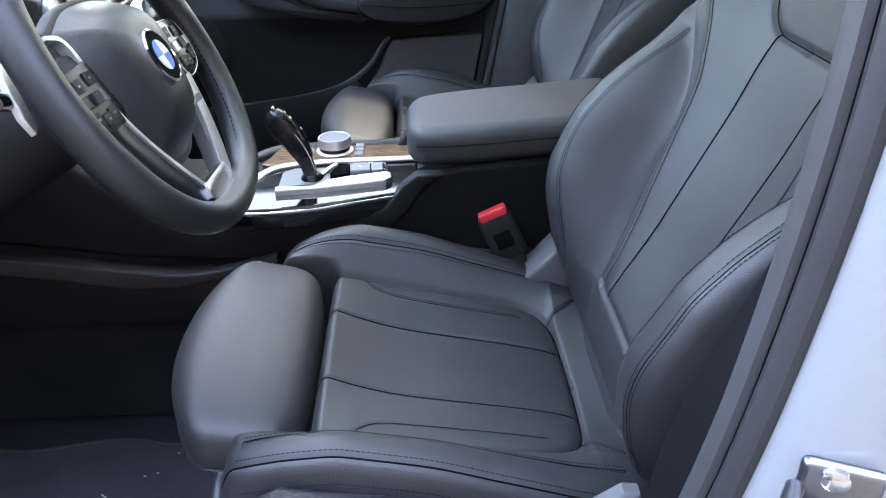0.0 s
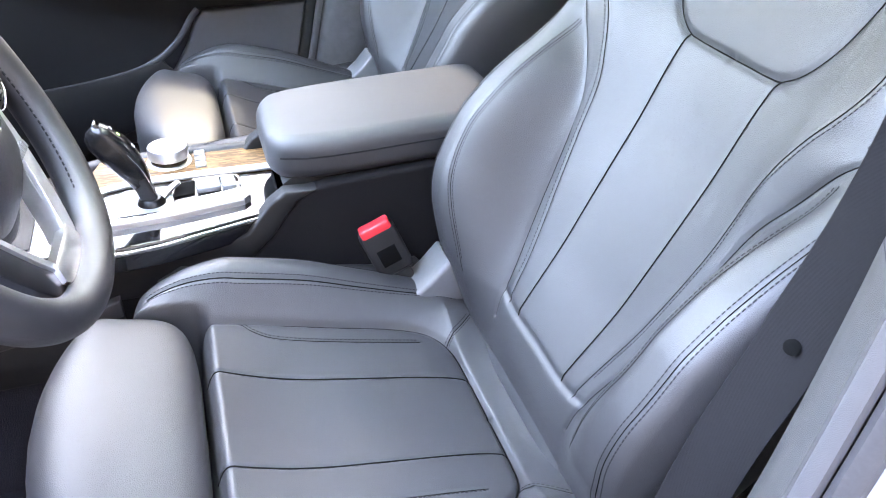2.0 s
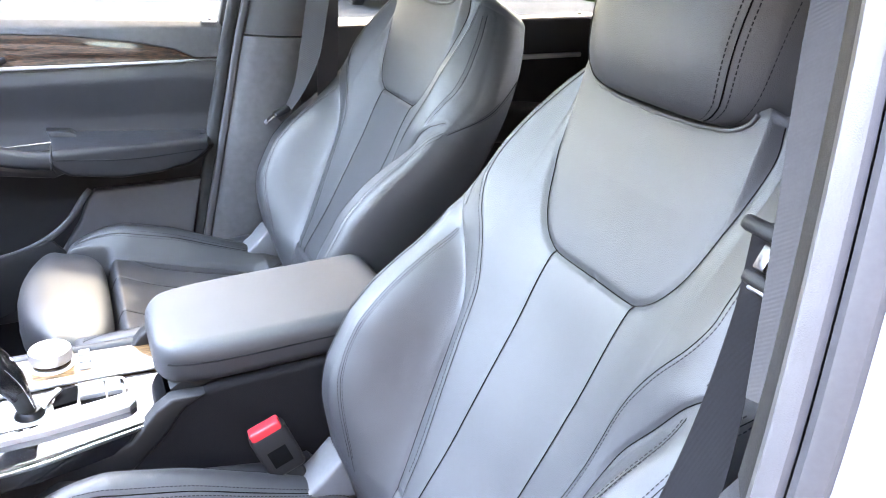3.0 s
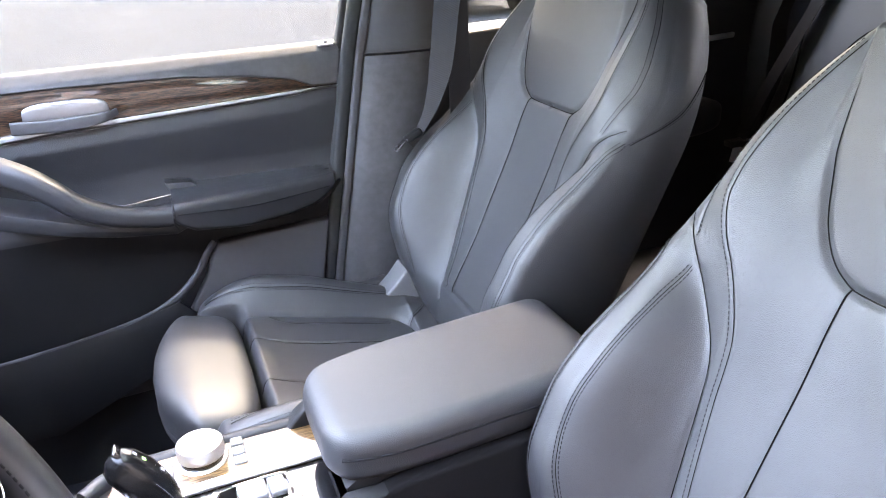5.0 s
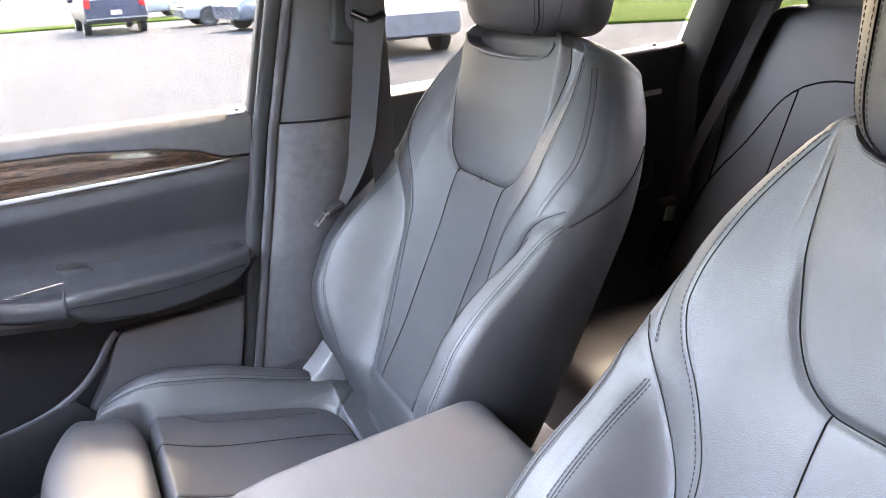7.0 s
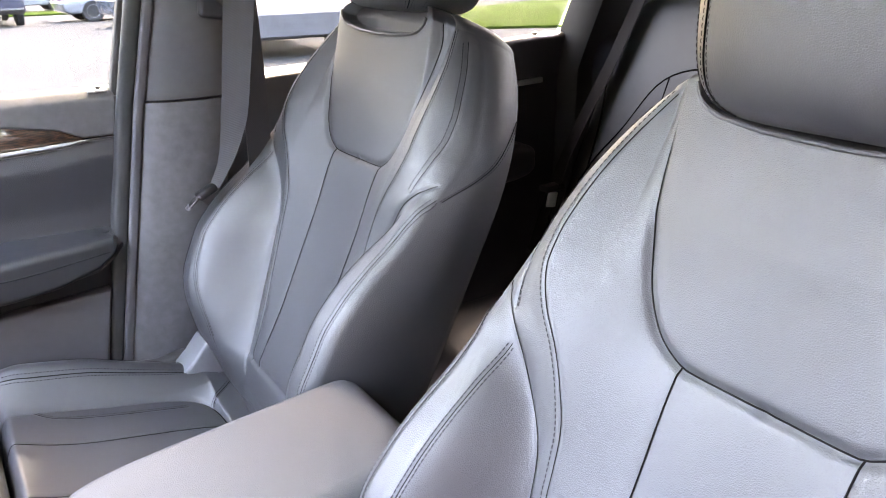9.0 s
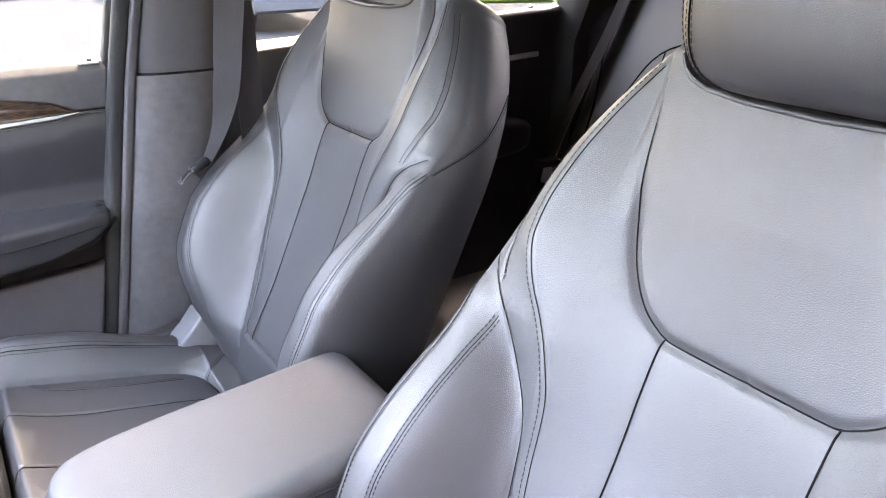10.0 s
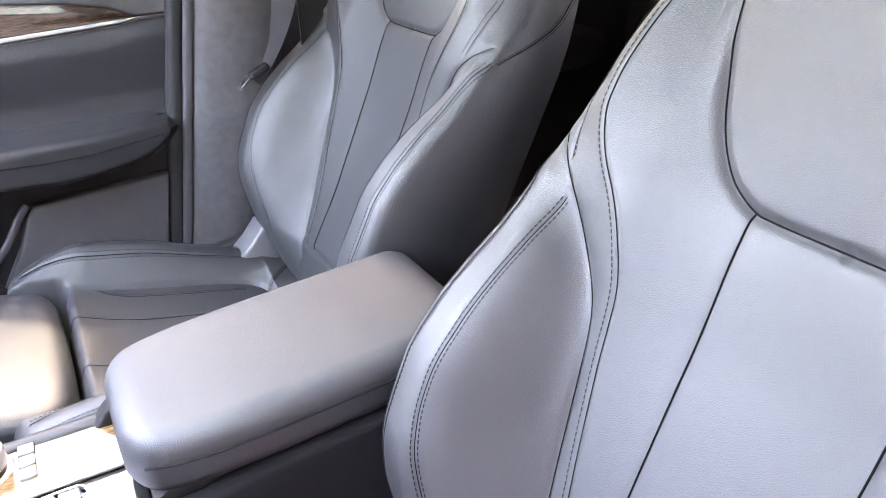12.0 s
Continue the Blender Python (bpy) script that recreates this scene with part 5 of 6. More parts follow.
    solo("header", slab([(-0.50, 1.505), (-0.425, 1.505), (-0.425, 1.55), (-0.50, 1.55)], "y", -0.22, 0.95, 0.008), HEADLINER, "grey windscreen header", "header", kind="structure")
    solo("windscreen", mesh_of([(-1.30, -0.30, 1.13), (-1.30, 1.04, 1.13), (-0.46, 0.95, 1.52), (-0.46, -0.21, 1.52), (-1.305, -0.30, 1.134), (-1.305, 1.04, 1.134), (-0.465, 0.95, 1.524), (-0.465, -0.21, 1.524)], [(0, 1, 2, 3), (7, 6, 5, 4), (0, 4, 5, 1), (1, 5, 6, 2), (2, 6, 7, 3), (3, 7, 4, 0)], False), GLASS, "clear windscreen", "windscreen", kind="structure")
    # driver side behind the doorway: closed rear door
    solo("wall_rear_door", slab([(0.10, 0.36), (1.25, 0.36), (1.30, 1.16), (0.14, 1.14)], "y", -0.40, -0.33, 0.01), DOORVINYL, "dark rear door trim on the driver side", "door", kind="structure")
    # Opaque and out of view: added here to keep daylight out of the rear.
    solo("window_rear_driver", slab([(0.16, 1.14), (1.30, 1.16), (1.45, 1.40), (1.2, 1.50), (0.22, 1.52)], "y", -0.330, -0.326, 0.0), DARKPANE, "opaque dark pane closing the unseen rear side window", "window", kind="structure")
    solo("quarter_panel", slab([(1.25, 0.36), (1.80, 0.36), (1.80, 1.20), (1.27, 1.16)], "y", -0.40, -0.33, 0.01), CARPET, "dark load bay side trim", "side trim", kind="structure")
    solo("quarter_panel", slab([(1.05, 0.36), (1.80, 0.36), (1.80, 1.20), (1.05, 1.18)], "y", 1.05, 1.12, 0.01), CARPET, "dark load bay side trim", "side trim", kind="structure")
    solo("wall_tailgate", slab([(-0.35, 0.35), (1.09, 0.35), (1.0, 1.1), (0.9, 1.46), (-0.15, 1.46), (-0.26, 1.1)], "x", 1.78, 1.82, 0.01), PLASTIC, "dark tailgate trim", "tailgate", kind="structure")


car_shell()


def open_door():
    d = thing("driver_door", (-1.08, -0.46, 0.42), "white driver door standing wide open", "car door")
    turn = Matrix.Translation((-1.08, -0.46, 0)) @ Matrix.Rotation(radians(-68), 4, "Z")
    for name, pts, lo, hi, m_ in (("door_skin", [(0, 0.42), (1.05, 0.42), (1.10, 1.12), (0.0, 1.12)], -0.05, -0.03, PAINT), ("door_trim", [(0.02, 0.45), (1.02, 0.45), (1.07, 1.14), (0.02, 1.14)], -0.03, 0.02, DOORVINYL)):
        me = slab(pts, "y", lo, hi, 0.008)
        me.transform(turn)
        part(name, me, m_, d)
    me = sweep([(0.03, -0.02, 1.12), (0.45, 0.04, 1.42), (0.95, 0.07, 1.50), (1.08, 0.03, 1.30), (1.10, 0.0, 1.12)], rrect(0.03, 0.04, 0.008))
    me.transform(turn)
    part("window_frame", me, RUBBER, d)
    solo("front_wing", slab([(-2.3, 0.30), (-1.10, 0.30), (-1.10, 1.08), (-1.40, 1.10), (-2.3, 0.98)], "y", -0.50, -0.42, 0.02, 3), PAINT, "white front wing beside the footwell", "wing", kind="structure")
    solo("front_wing", slab([(-2.3, 0.30), (-1.10, 0.30), (-1.10, 1.08), (-1.40, 1.10), (-2.3, 0.98)], "y", 1.14, 1.22, 0.02, 3), PAINT, "white front wing on the passenger side", "wing", kind="structure")
    solo("bonnet", slab([(-2.35, -0.42), (-1.32, -0.42), (-1.32, 1.15), (-2.35, 1.15)], "z", 1.02, 1.08, 0.02, 3), PAINT, "white bonnet ahead of the windscreen", "bonnet", kind="structure")
    solo("footwell_side", slab([(-1.32, 0.36), (-1.06, 0.36), (-1.06, 1.02), (-1.32, 1.08)], "y", -0.42, -0.36, 0.01), CARPET, "dark footwell side trim", "footwell trim", kind="structure")


open_door()


# ---- passenger door ----
def door_rear(z):
    return -0.0425 + 0.1865 * (z - 0.92)


def passenger_door():
    door = thing("passenger_door", (-0.4, 1.08, 0.45), "dark leatherette passenger door with brown wood strip, closed", "car door")
    xf = -1.05
    rows, regs = [], None
    ss = np.r_[np.linspace(0, 0.5, 50), np.linspace(0.5, 1, 120)[1:]]
    for s in ss:
        x = xf + s * (door_rear(1.0) - xf)
        woodt = np.interp(x, [-1.05, -0.49, -0.30, -0.18, -0.11, -0.072, 0.1], [1.118, 1.122, 1.117, 1.105, 1.092, 1.076, 1.076])
        chrt = np.interp(x, [-1.05, -0.515, -0.267, -0.068, 0.1], [1.02, 1.060, 1.068, 1.0755, 1.0755])
        chrb = chrt - np.interp(x, [-1.05, -0.5, -0.1, -0.066, 0.1], [0.011, 0.009, 0.006, 0.0006, 0.0004])
        woodt = max(woodt, chrt + 0.0006)
        knots = [(1.118, 1.140, 0), (1.106, 1.151, 0), (1.084, 1.147, 0), (1.067, 1.133, 0), (1.062, woodt + 0.002, 0), (1.0665, woodt, 1), (1.061, woodt * 0.6 + chrt * 0.4, 1), (1.0625, chrt, 1), (1.056, chrt, 2), (1.055, chrb, 2), (1.063, chrb - 0.003, 3), (1.056, chrb - 0.030, 3), (1.062, 1.0, 3), (1.070, 0.96, 3), (1.068, 0.93, 3), (1.060, 0.90, 3), (1.052, 0.87, 5), (1.056, 0.80, 5), (1.060, 0.70, 5), (1.058, 0.60, 5), (1.044, 0.36, 5)]
        pts, rg = [], []
        for (p, q, r), (p2, q2, r2) in zip(knots[:-1], knots[1:]):
            for t in np.linspace(0, 1, 7)[:-1]:
                pts.append((p + (p2 - p) * t, q + (q2 - q) * t))
                rg.append(r if r == r2 or r2 > r else r)
        pts.append(knots[-1][:2])
        pts = np.array(pts)
        for _ in range(2):
            pts[1:-1] = (pts[:-2] + 2 * pts[1:-1] + pts[2:]) / 4
        rows.append([(xf + s * (door_rear(q) - xf), p, q) for p, q in pts])
        regs = rg
    rows = np.array(rows)
    reg = np.broadcast_to(np.array(regs)[None], (len(rows) - 1, len(regs)))
    m = split_grid(rows, False, reg)
    # Lighter grey than the panel: the sun on the ledge is put into colour.
    part("window_ledge", m[0], PILLAR, door, "padded ledge under the window, its sunlight put into a lighter grey")
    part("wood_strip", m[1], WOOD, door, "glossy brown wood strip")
    part("silver_strip", m[2], SATINTRIM, door, "satin silver strip under the wood")
    part("door_panel", m[3], DOORVINYL, door, "dark leatherette door panel")
    def arm_section(x):
        """Front, top and bottom of the armrest pad at x."""
        ya = np.interp(x, [-0.345, -0.335, -0.2, -0.09, -0.05, -0.035], [0.950, 0.945, 0.970, 0.998, 1.012, 1.05])
        zt = np.interp(x, [-0.345, -0.335, -0.05, -0.035], [0.926, 0.930, 0.922, 0.918])
        zb = np.interp(x, [-0.345, -0.335, -0.31, -0.22, -0.146, -0.078, -0.05, -0.035], [0.900, 0.892, 0.874, 0.860, 0.860, 0.872, 0.892, 0.910])
        return ya, zt, zb

    rings = []
    for x in np.r_[-0.338, np.linspace(-0.336, -0.06, 40), -0.05, -0.044, -0.038, -0.035]:
        ya, zt, zb = arm_section(x)
        r = min(0.012, (zt - zb) * 0.4)
        face = [(1.075, zt + 0.004), (1.04, zt + 0.003), (ya + 0.03, zt + 0.001)] + [(ya + r - r * math.sin(k), zt - r + r * math.cos(k)) for k in np.linspace(0, np.pi / 2, 6)] + [(ya + 0.001, (zt + zb) / 2)]
        face += [(ya + r * 1.5 - r * 1.5 * math.cos(k), zb + r - r * math.sin(k)) for k in np.linspace(0, np.pi / 2, 6)] + [(1.02, zb - 0.006), (1.075, zb - 0.012)]
        rings.append([(x, y, z) for y, z in face])
    arm = part("door_armrest", loft(np.array(rings)), DOORVINYL, door, "padded leatherette door armrest")
    bar = smooth_line([(-0.342, 0.962, 0.908), (-0.384, 0.958, 0.914), (-0.436, 0.956, 0.928), (-0.482, 0.958, 0.951), (-0.516, 0.962, 0.980), (-0.56, 0.975, 1.01), (-0.64, 1.01, 1.04), (-0.72, 1.05, 1.05)], 60)
    part("pull_handle", sweep(bar, rrect(0.034, 0.034, 0.012, 4), (0, 0, 1), np.interp(np.linspace(0, 1, 60), [0, 0.1, 0.5, 1], [0.98, 0.95, 1.15, 1.2])), DOORVINYL, door, "curved leatherette pull handle")
    part("pull_tray", slab([(-0.62, 0.93), (-0.55, 0.905), (-0.44, 0.880), (-0.34, 0.868), (-0.31, 0.88), (-0.31, 0.90), (-0.44, 0.90), (-0.62, 0.96)], "y", 0.975, 1.072, 0.006, 2), DOORVINYL, door)
    tab = [(-0.345, 0.945), (-0.30, 0.940), (-0.29, 0.93), (-0.31, 0.905), (-0.33, 0.905)]
    part("handle_tab", slab(tab, "y", 1.035, 1.066, 0.004, 2), DOORVINYL, door)
    part("lower_panel", m[5], PLASTIC, door, "black plastic lower door panel")
    # armrest joint, silver pull insert, pocket cover with its raised rail
    part("armrest_joint", sweep(smooth_line([(-0.339, 0.985, 0.931), (-0.339, 0.955, 0.9305), (-0.340, 0.9435, 0.918), (-0.340, 0.945, 0.898), (-0.336, 0.957, 0.886)], 16), disc(0.0016, 6)), RUBBER, arm)
    part("armrest_seam", sweep(smooth_line([(-0.334, 0.9448, 0.913), (-0.2, 0.9698, 0.900), (-0.06, 1.008, 0.900)], 20), disc(0.0011, 6)), THREAD, arm)
    part("pull_strip", sweep(smooth_line([(-0.309, 1.034, 0.925), (-0.36, 1.036, 0.921), (-0.43, 1.036, 0.914)], 12), rrect(0.004, 0.003, 0.001, 2)), CHROME, door, "thin bright strip in the door pull")
    pk = [(-0.272, 0.818), (-0.20, 0.822), (door_rear(0.828) - 0.004, 0.828), (door_rear(0.56) - 0.004, 0.56), (-0.60, 0.54), (-0.45, 0.60), (-0.345, 0.690), (-0.305, 0.755), (-0.287, 0.80)]
    part("pocket_cover", slab(pk, "y", 1.028, 1.056, 0.006, 3), TRIMGREY, door, "grey plastic pocket cover")
    part("pocket_rail", sweep(smooth_line([(-0.95, 0.995, 0.655), (-0.62, 1.0, 0.680), (-0.45, 1.006, 0.703), (-0.375, 1.012, 0.728), (-0.325, 1.020, 0.765), (-0.295, 1.028, 0.806), (-0.280, 1.036, 0.820)], 60), rrect(0.009, 0.013, 0.004, 3)), TRIMGREY, door, "grey rail along the door pocket")
    part("pocket_wall", slab([(-0.98, 0.52), (-0.98, 0.66), (-0.62, 0.685), (-0.45, 0.71), (-0.36, 0.735), (-0.33, 0.70), (-0.42, 0.60), (-0.6, 0.52)], "y", 0.992, 1.002, 0.003), PLASTIC, door)
    part("speaker_grille", turned([(0.085, 0), (0.085, 0.004), (0.078, 0.006), (0.03, 0.008), (0.003, 0.008)], (-0.74, 1.052, 0.80), (0, -1, 0), 40), PLASTIC, door, "round speaker grille")
    # release handle in its recess
    part("handle_recess", pad((-0.475, 1.064, 1.082), (0.135, 0.014, 0.042), 0.6, 0.6, 16, 48), SATINTRIM, door)
    part("release_handle", sweep(smooth_line([(-0.56, 1.052, 1.068), (-0.48, 1.046, 1.066), (-0.42, 1.048, 1.070), (-0.396, 1.058, 1.076)], 20), rrect(0.008, 0.022, 0.0035, 3), (0, 0, 1), np.interp(np.linspace(0, 1, 20), [0, 0.7, 1], [1, 1, 0.5])), TRIMGREY, door, "grey curved door release handle")
    # Silver plate coloured white, standing in for its bright reflection.
    part("lock_plate", rbox((-0.024, 1.084, 1.1465), (0.030, 0.018, 0.004), 0.0018, 3, Matrix.Rotation(radians(10), 3, "X")), WHITE, door, "small silver lock pin plate, its gleam painted white")
    part("lock_pin", turned([(0.0045, 0), (0.0045, 0.0035), (0.003, 0.0045), (0.001, 0.0048)], (-0.022, 1.084, 1.1480), n=16), GLOSS, door)
    g = part("window_pane", mesh_of([(-1.05, 1.105, 1.13), (0.02, 1.105, 1.13), (0.085, 1.01, 1.48), (-0.5, 1.01, 1.48), (-1.05, 1.109, 1.13), (0.02, 1.109, 1.13), (0.085, 1.014, 1.48), (-0.5, 1.014, 1.48)], [(0, 1, 2, 3), (7, 6, 5, 4), (0, 4, 5, 1), (1, 5, 6, 2), (2, 6, 7, 3), (3, 7, 4, 0)], False), SHADED, door, "clear side window")
    part("window_frame", sweep([(door_rear(1.13) + 0.006, 1.095, 1.12), (door_rear(1.3) + 0.008, 1.055, 1.30), (door_rear(1.48) + 0.01, 1.01, 1.48)], rrect(0.022, 0.03, 0.006, 3), (0, -1, 0.2)), RUBBER, door, "black window frame")
    zz = np.linspace(0.45, 1.136, 12)
    part("door_edge", loft(np.array([[(door_rear(z) - 0.001, 1.052 if z < 1.1 else 1.066, z), (door_rear(z) + 0.032, 1.052 if z < 1.1 else 1.066, z), (door_rear(z) + 0.032, 1.115, z), (door_rear(z) - 0.001, 1.115, z)] for z in zz])), RUBBER, door)
    part("outer_skin", slab([(-1.05, 0.42), (0.0, 0.42), (0.03, 1.12), (-1.05, 1.12)], "y", 1.12, 1.125, 0.001), PAINT, door)
    return door


passenger_door()


# ---- passenger side centre pillar and belt ----
def pillar_line(off, zs, ys):
    return [(door_rear(z) + off, y, z) for z, y in zip(zs, ys)]


def passenger_pillar():
    zs, ys = [0.45, 0.7, 0.92, 1.12, 1.3, 1.5], [1.06, 1.05, 1.045, 1.04, 1.005, 0.955]
    solo("door_seal", sweep(pillar_line(0.010, zs, ys), rrect(0.026, 0.026, 0.009, 3), (0, -1, 0)), RUBBER, "black rubber door seal", "door seal", kind="structure")
    solo("door_seal", sweep(pillar_line(0.028, zs, [y - 0.014 for y in ys]), rrect(0.016, 0.014, 0.005, 3), (0, -1, 0)), TRIMGREY, "grey rubber door seal lip", "door seal", kind="structure")

    def trim(name, z0, z1, yo, material, label):
        rings = []
        for z in np.linspace(z0, z1, 14):
            y = np.interp(z, zs, ys) - 0.012 + yo
            xa, xb = door_rear(z) + 0.033, door_rear(z) + np.interp(z, [0.5, 0.9, 1.13, 1.5], [0.20, 0.18, 0.17, 0.14])
            rings.append([(xa, y + 0.05, z), (xa, y, z), (xa + 0.006, y - 0.010, z), (xa + 0.03, y - 0.024, z), (xa + 0.075, y - 0.034, z), (xb - 0.02, y - 0.034, z), (xb, y - 0.02, z), (xb + 0.004, y + 0.05, z)])
        return solo(name, loft(np.array(rings)), material, label, "pillar trim", kind="structure")

    rings = [[(door_rear(z) + 0.034, y + 0.02, z), (door_rear(z) + 0.19, y + 0.02, z), (door_rear(z) + 0.19, y + 0.07, z), (door_rear(z) + 0.034, y + 0.07, z)] for z, y in zip(zs, ys)]
    solo("pillar_body", loft(np.array(rings)), PAINT, "white painted door pillar on the passenger side", "pillar", kind="structure")
    trim("pillar_trim_lower", 0.45, 1.127, 0.0, PILLAR, "grey plastic lower pillar trim with scuffs")
    trim("pillar_trim_upper", 1.131, 1.51, 0.002, PILLARUP, "dark upper pillar trim")
    belt = thing("seat_belt", (0.19, 0.93, 0.9), "grey woven passenger seat belt hanging with its steel tongue", "seat belt", "seat belts")
    plate = part("anchor_cover", rbox((0.155, 0.930, 1.305), (0.088, 0.016, 0.110), 0.0075, 3, Matrix.Rotation(radians(9), 3, "Y") @ Matrix.Rotation(radians(-8), 3, "X")), PLASTIC, belt, "black rounded belt guide cover")
    part("cover_recess", pad((0.162, 0.918, 1.300), (0.066, 0.014, 0.060), 0.6, 0.8, 16, 40), RUBBER, plate)
    loop = smooth_line([(0.138, 0.915, 1.302), (0.163, 0.906, 1.290), (0.188, 0.910, 1.296)], 12)
    part("guide_loop", sweep(loop, rrect(0.014, 0.012, 0.005, 3)), GLOSS, belt, "black belt guide loop")
    path = smooth_line([(0.163, 0.904, 1.290), (0.152, 0.912, 1.20), (0.142, 0.925, 1.11), (0.125, 0.938, 1.04), (0.098, 0.950, 0.985), (0.085, 0.952, 0.97)], 40)
    wid = np.interp(np.linspace(0, 1, 40), [0, 0.55, 0.8, 1.0], [1.0, 0.9, 0.45, 0.25])
    rot = np.linspace(0, 1, 40)[:, None]
    part("webbing", sweep(path, rrect(0.0016, 0.046, 0.0007, 1), np.stack([np.ones(40), -0.35 - 0.3 * rot[:, 0], 0.1 * np.ones(40)], 1), wid), WEB, belt, "grey belt webbing")
    path2 = smooth_line([(0.170, 0.913, 1.290), (0.185, 0.945, 1.15), (0.19, 0.965, 0.95), (0.19, 0.975, 0.70)], 20)
    part("webbing", sweep(path2, rrect(0.0016, 0.046, 0.0007, 1), (1, 0.2, 0)), WEB, belt, "grey belt webbing")
    part("tongue_grip", rbox((0.090, 0.949, 0.988), (0.036, 0.018, 0.014), 0.005, 3, Matrix.Rotation(radians(-25), 3, "Y")), PLASTIC, belt)
    part("tongue", rbox((0.066, 0.947, 0.975), (0.030, 0.015, 0.004), 0.0012, 2, Matrix.Rotation(radians(-40), 3, "Y")), STRIKER, belt, "steel belt tongue")


passenger_pillar()


# ---- driver side pillar, belt, striker ----
def driver_pillar():
    zs = np.array([0.44, 0.6, 0.7, 0.8, 0.9, 1.0, 1.1, 1.2, 1.34, 1.52])
    xs = np.array([-0.160, -0.112, -0.084, -0.060, -0.040, -0.026, -0.016, -0.010, 0.002, 0.035])
    ys = np.array([-0.38, -0.38, -0.38, -0.38, -0.38, -0.38, -0.379, -0.374, -0.356, -0.31])
    spine = smooth_line(np.stack([xs, ys, zs], 1), 40)

    def along(section, lo=0.0, hi=2.0):
        """A skin over one section carried up the doorway's edge."""
        return loft(np.array([[(x + dx, y + dy, z) for dx, dy in section] for x, y, z in spine if lo < z < hi]))

    lip = [(0.016, 0.012), (0.004, 0.005), (0.0, 0.0), (0.001, -0.005), (0.005, -0.009), (0.011, -0.0095), (0.022, 0.0)]
    bulb = [(0.0115, -0.0105), (0.0105, -0.015), (0.013, -0.020), (0.019, -0.0235), (0.026, -0.0225), (0.030, -0.018), (0.03, -0.008)]
    solo("door_seal", along(lip), LIPGREY, "grey rounded trim lip along the doorway", "door seal", kind="structure")
    solo("door_seal", along(bulb), SEALGREY, "dark grey rubber door seal along the doorway", "door seal", kind="structure")
    body = [(0.055, 0.02), (0.028, -0.012), (0.026, -0.020), (0.027, -0.026), (0.031, -0.032), (0.038, -0.038), (0.048, -0.043), (0.066, -0.048), (0.110, -0.053), (0.175, -0.055), (0.21, -0.045), (0.21, 0.02)]
    solo("pillar_body", along(body), PAINT, "white painted door pillar", "pillar", kind="structure")
    inner = [(0.018, 0.004), (0.006, 0.006), (0.014, 0.022), (0.030, 0.040), (0.047, 0.051), (0.075, 0.060), (0.13, 0.072), (0.18, 0.066), (0.19, 0.012)]
    solo("pillar_trim_lower", along(inner, 0.4, 1.10), PILLARUP, "dark grey textured plastic lower pillar trim", "pillar trim", kind="structure")
    solo("pillar_trim_upper", along([(x + 0.006, y - 0.004) for x, y in inner], 1.085), PLASTIC, "dark upper pillar trim", "pillar trim", kind="structure")
    belt = thing("seat_belt", (0.06, -0.27, 0.7), "dark woven driver seat belt with steel tongue and stop button", "seat belt", "seat belts")
    # from the guide down into the pillar slot
    up = smooth_line([(0.125, -0.246, 1.46), (0.105, -0.2685, 1.333), (0.096, -0.289, 1.226), (0.091, -0.306, 1.105)], 30)
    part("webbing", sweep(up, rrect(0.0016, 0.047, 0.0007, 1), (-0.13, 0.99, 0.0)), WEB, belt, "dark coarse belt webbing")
    # shoulder run to the tongue and the lap run to the floor anchor
    run = smooth_line([(0.135, -0.225, 1.20), (0.118, -0.243, 1.12), (0.090, -0.263, 1.04), (0.052, -0.277, 0.945), (0.014, -0.283, 0.86), (-0.012, -0.287, 0.76), (-0.026, -0.293, 0.62), (-0.030, -0.30, 0.48)], 50)
    # Same belt as above; this run's shade is in its darker webbing.
    part("webbing", sweep(run, rrect(0.0016, 0.047, 0.0007, 1), (0.57, -0.81, -0.11), np.interp(np.linspace(0, 1, 50), [0, 0.08, 0.22, 0.35], [0.3, 0.35, 0.7, 1.0])), WEBSHADE, belt, "belt webbing with the shade put into its colour")
    part("stop_button", turned([(0.006, 0), (0.006, 0.002), (0.0045, 0.003), (0.001, 0.0033)], (0.051, -0.2785, 0.944), (-0.62, -0.52, 0.58), 20), SEAM, belt, "round black stop button")
    g = Matrix.Rotation(radians(25), 3, "Y")
    part("tongue_grip", rbox((0.131, -0.231, 1.196), (0.022, 0.034, 0.012), 0.005, 3, g), PLASTIC, belt, "black plastic tongue grip")
    part("tongue", rbox((0.129, -0.237, 1.178), (0.004, 0.010, 0.018), 0.0012, 2, g), DARKSATIN, belt, "dull steel belt tongue")
    part("tongue_grip", rbox((0.129, -0.239, 1.160), (0.016, 0.028, 0.011), 0.004, 3, g), PLASTIC, belt, "black plastic tongue grip")
    part("slot_bar", rbox((0.130, -0.241, 1.152), (0.014, 0.028, 0.003), 0.001, 2, g), STRIKER, belt, "bright belt slot edge")
    st = thing("door_striker", (0.01, -0.43, 0.93), "bright steel door striker on the pillar", "door striker")
    part("striker_plate", rbox((0.030, -0.418, 0.934), (0.046, 0.010, 0.050), 0.008, 3, Matrix.Rotation(radians(-24), 3, "Z")), STRIKER, st, "dull steel mounting plate")
    loop = smooth_line([(0.002, -0.420, 0.945), (-0.016, -0.446, 0.949), (-0.022, -0.462, 0.948), (-0.016, -0.466, 0.930), (-0.004, -0.452, 0.920), (0.012, -0.428, 0.920)], 30)
    part("striker_loop", sweep(loop, disc(0.0055, 12)), STRIKER, st, "bent steel loop")
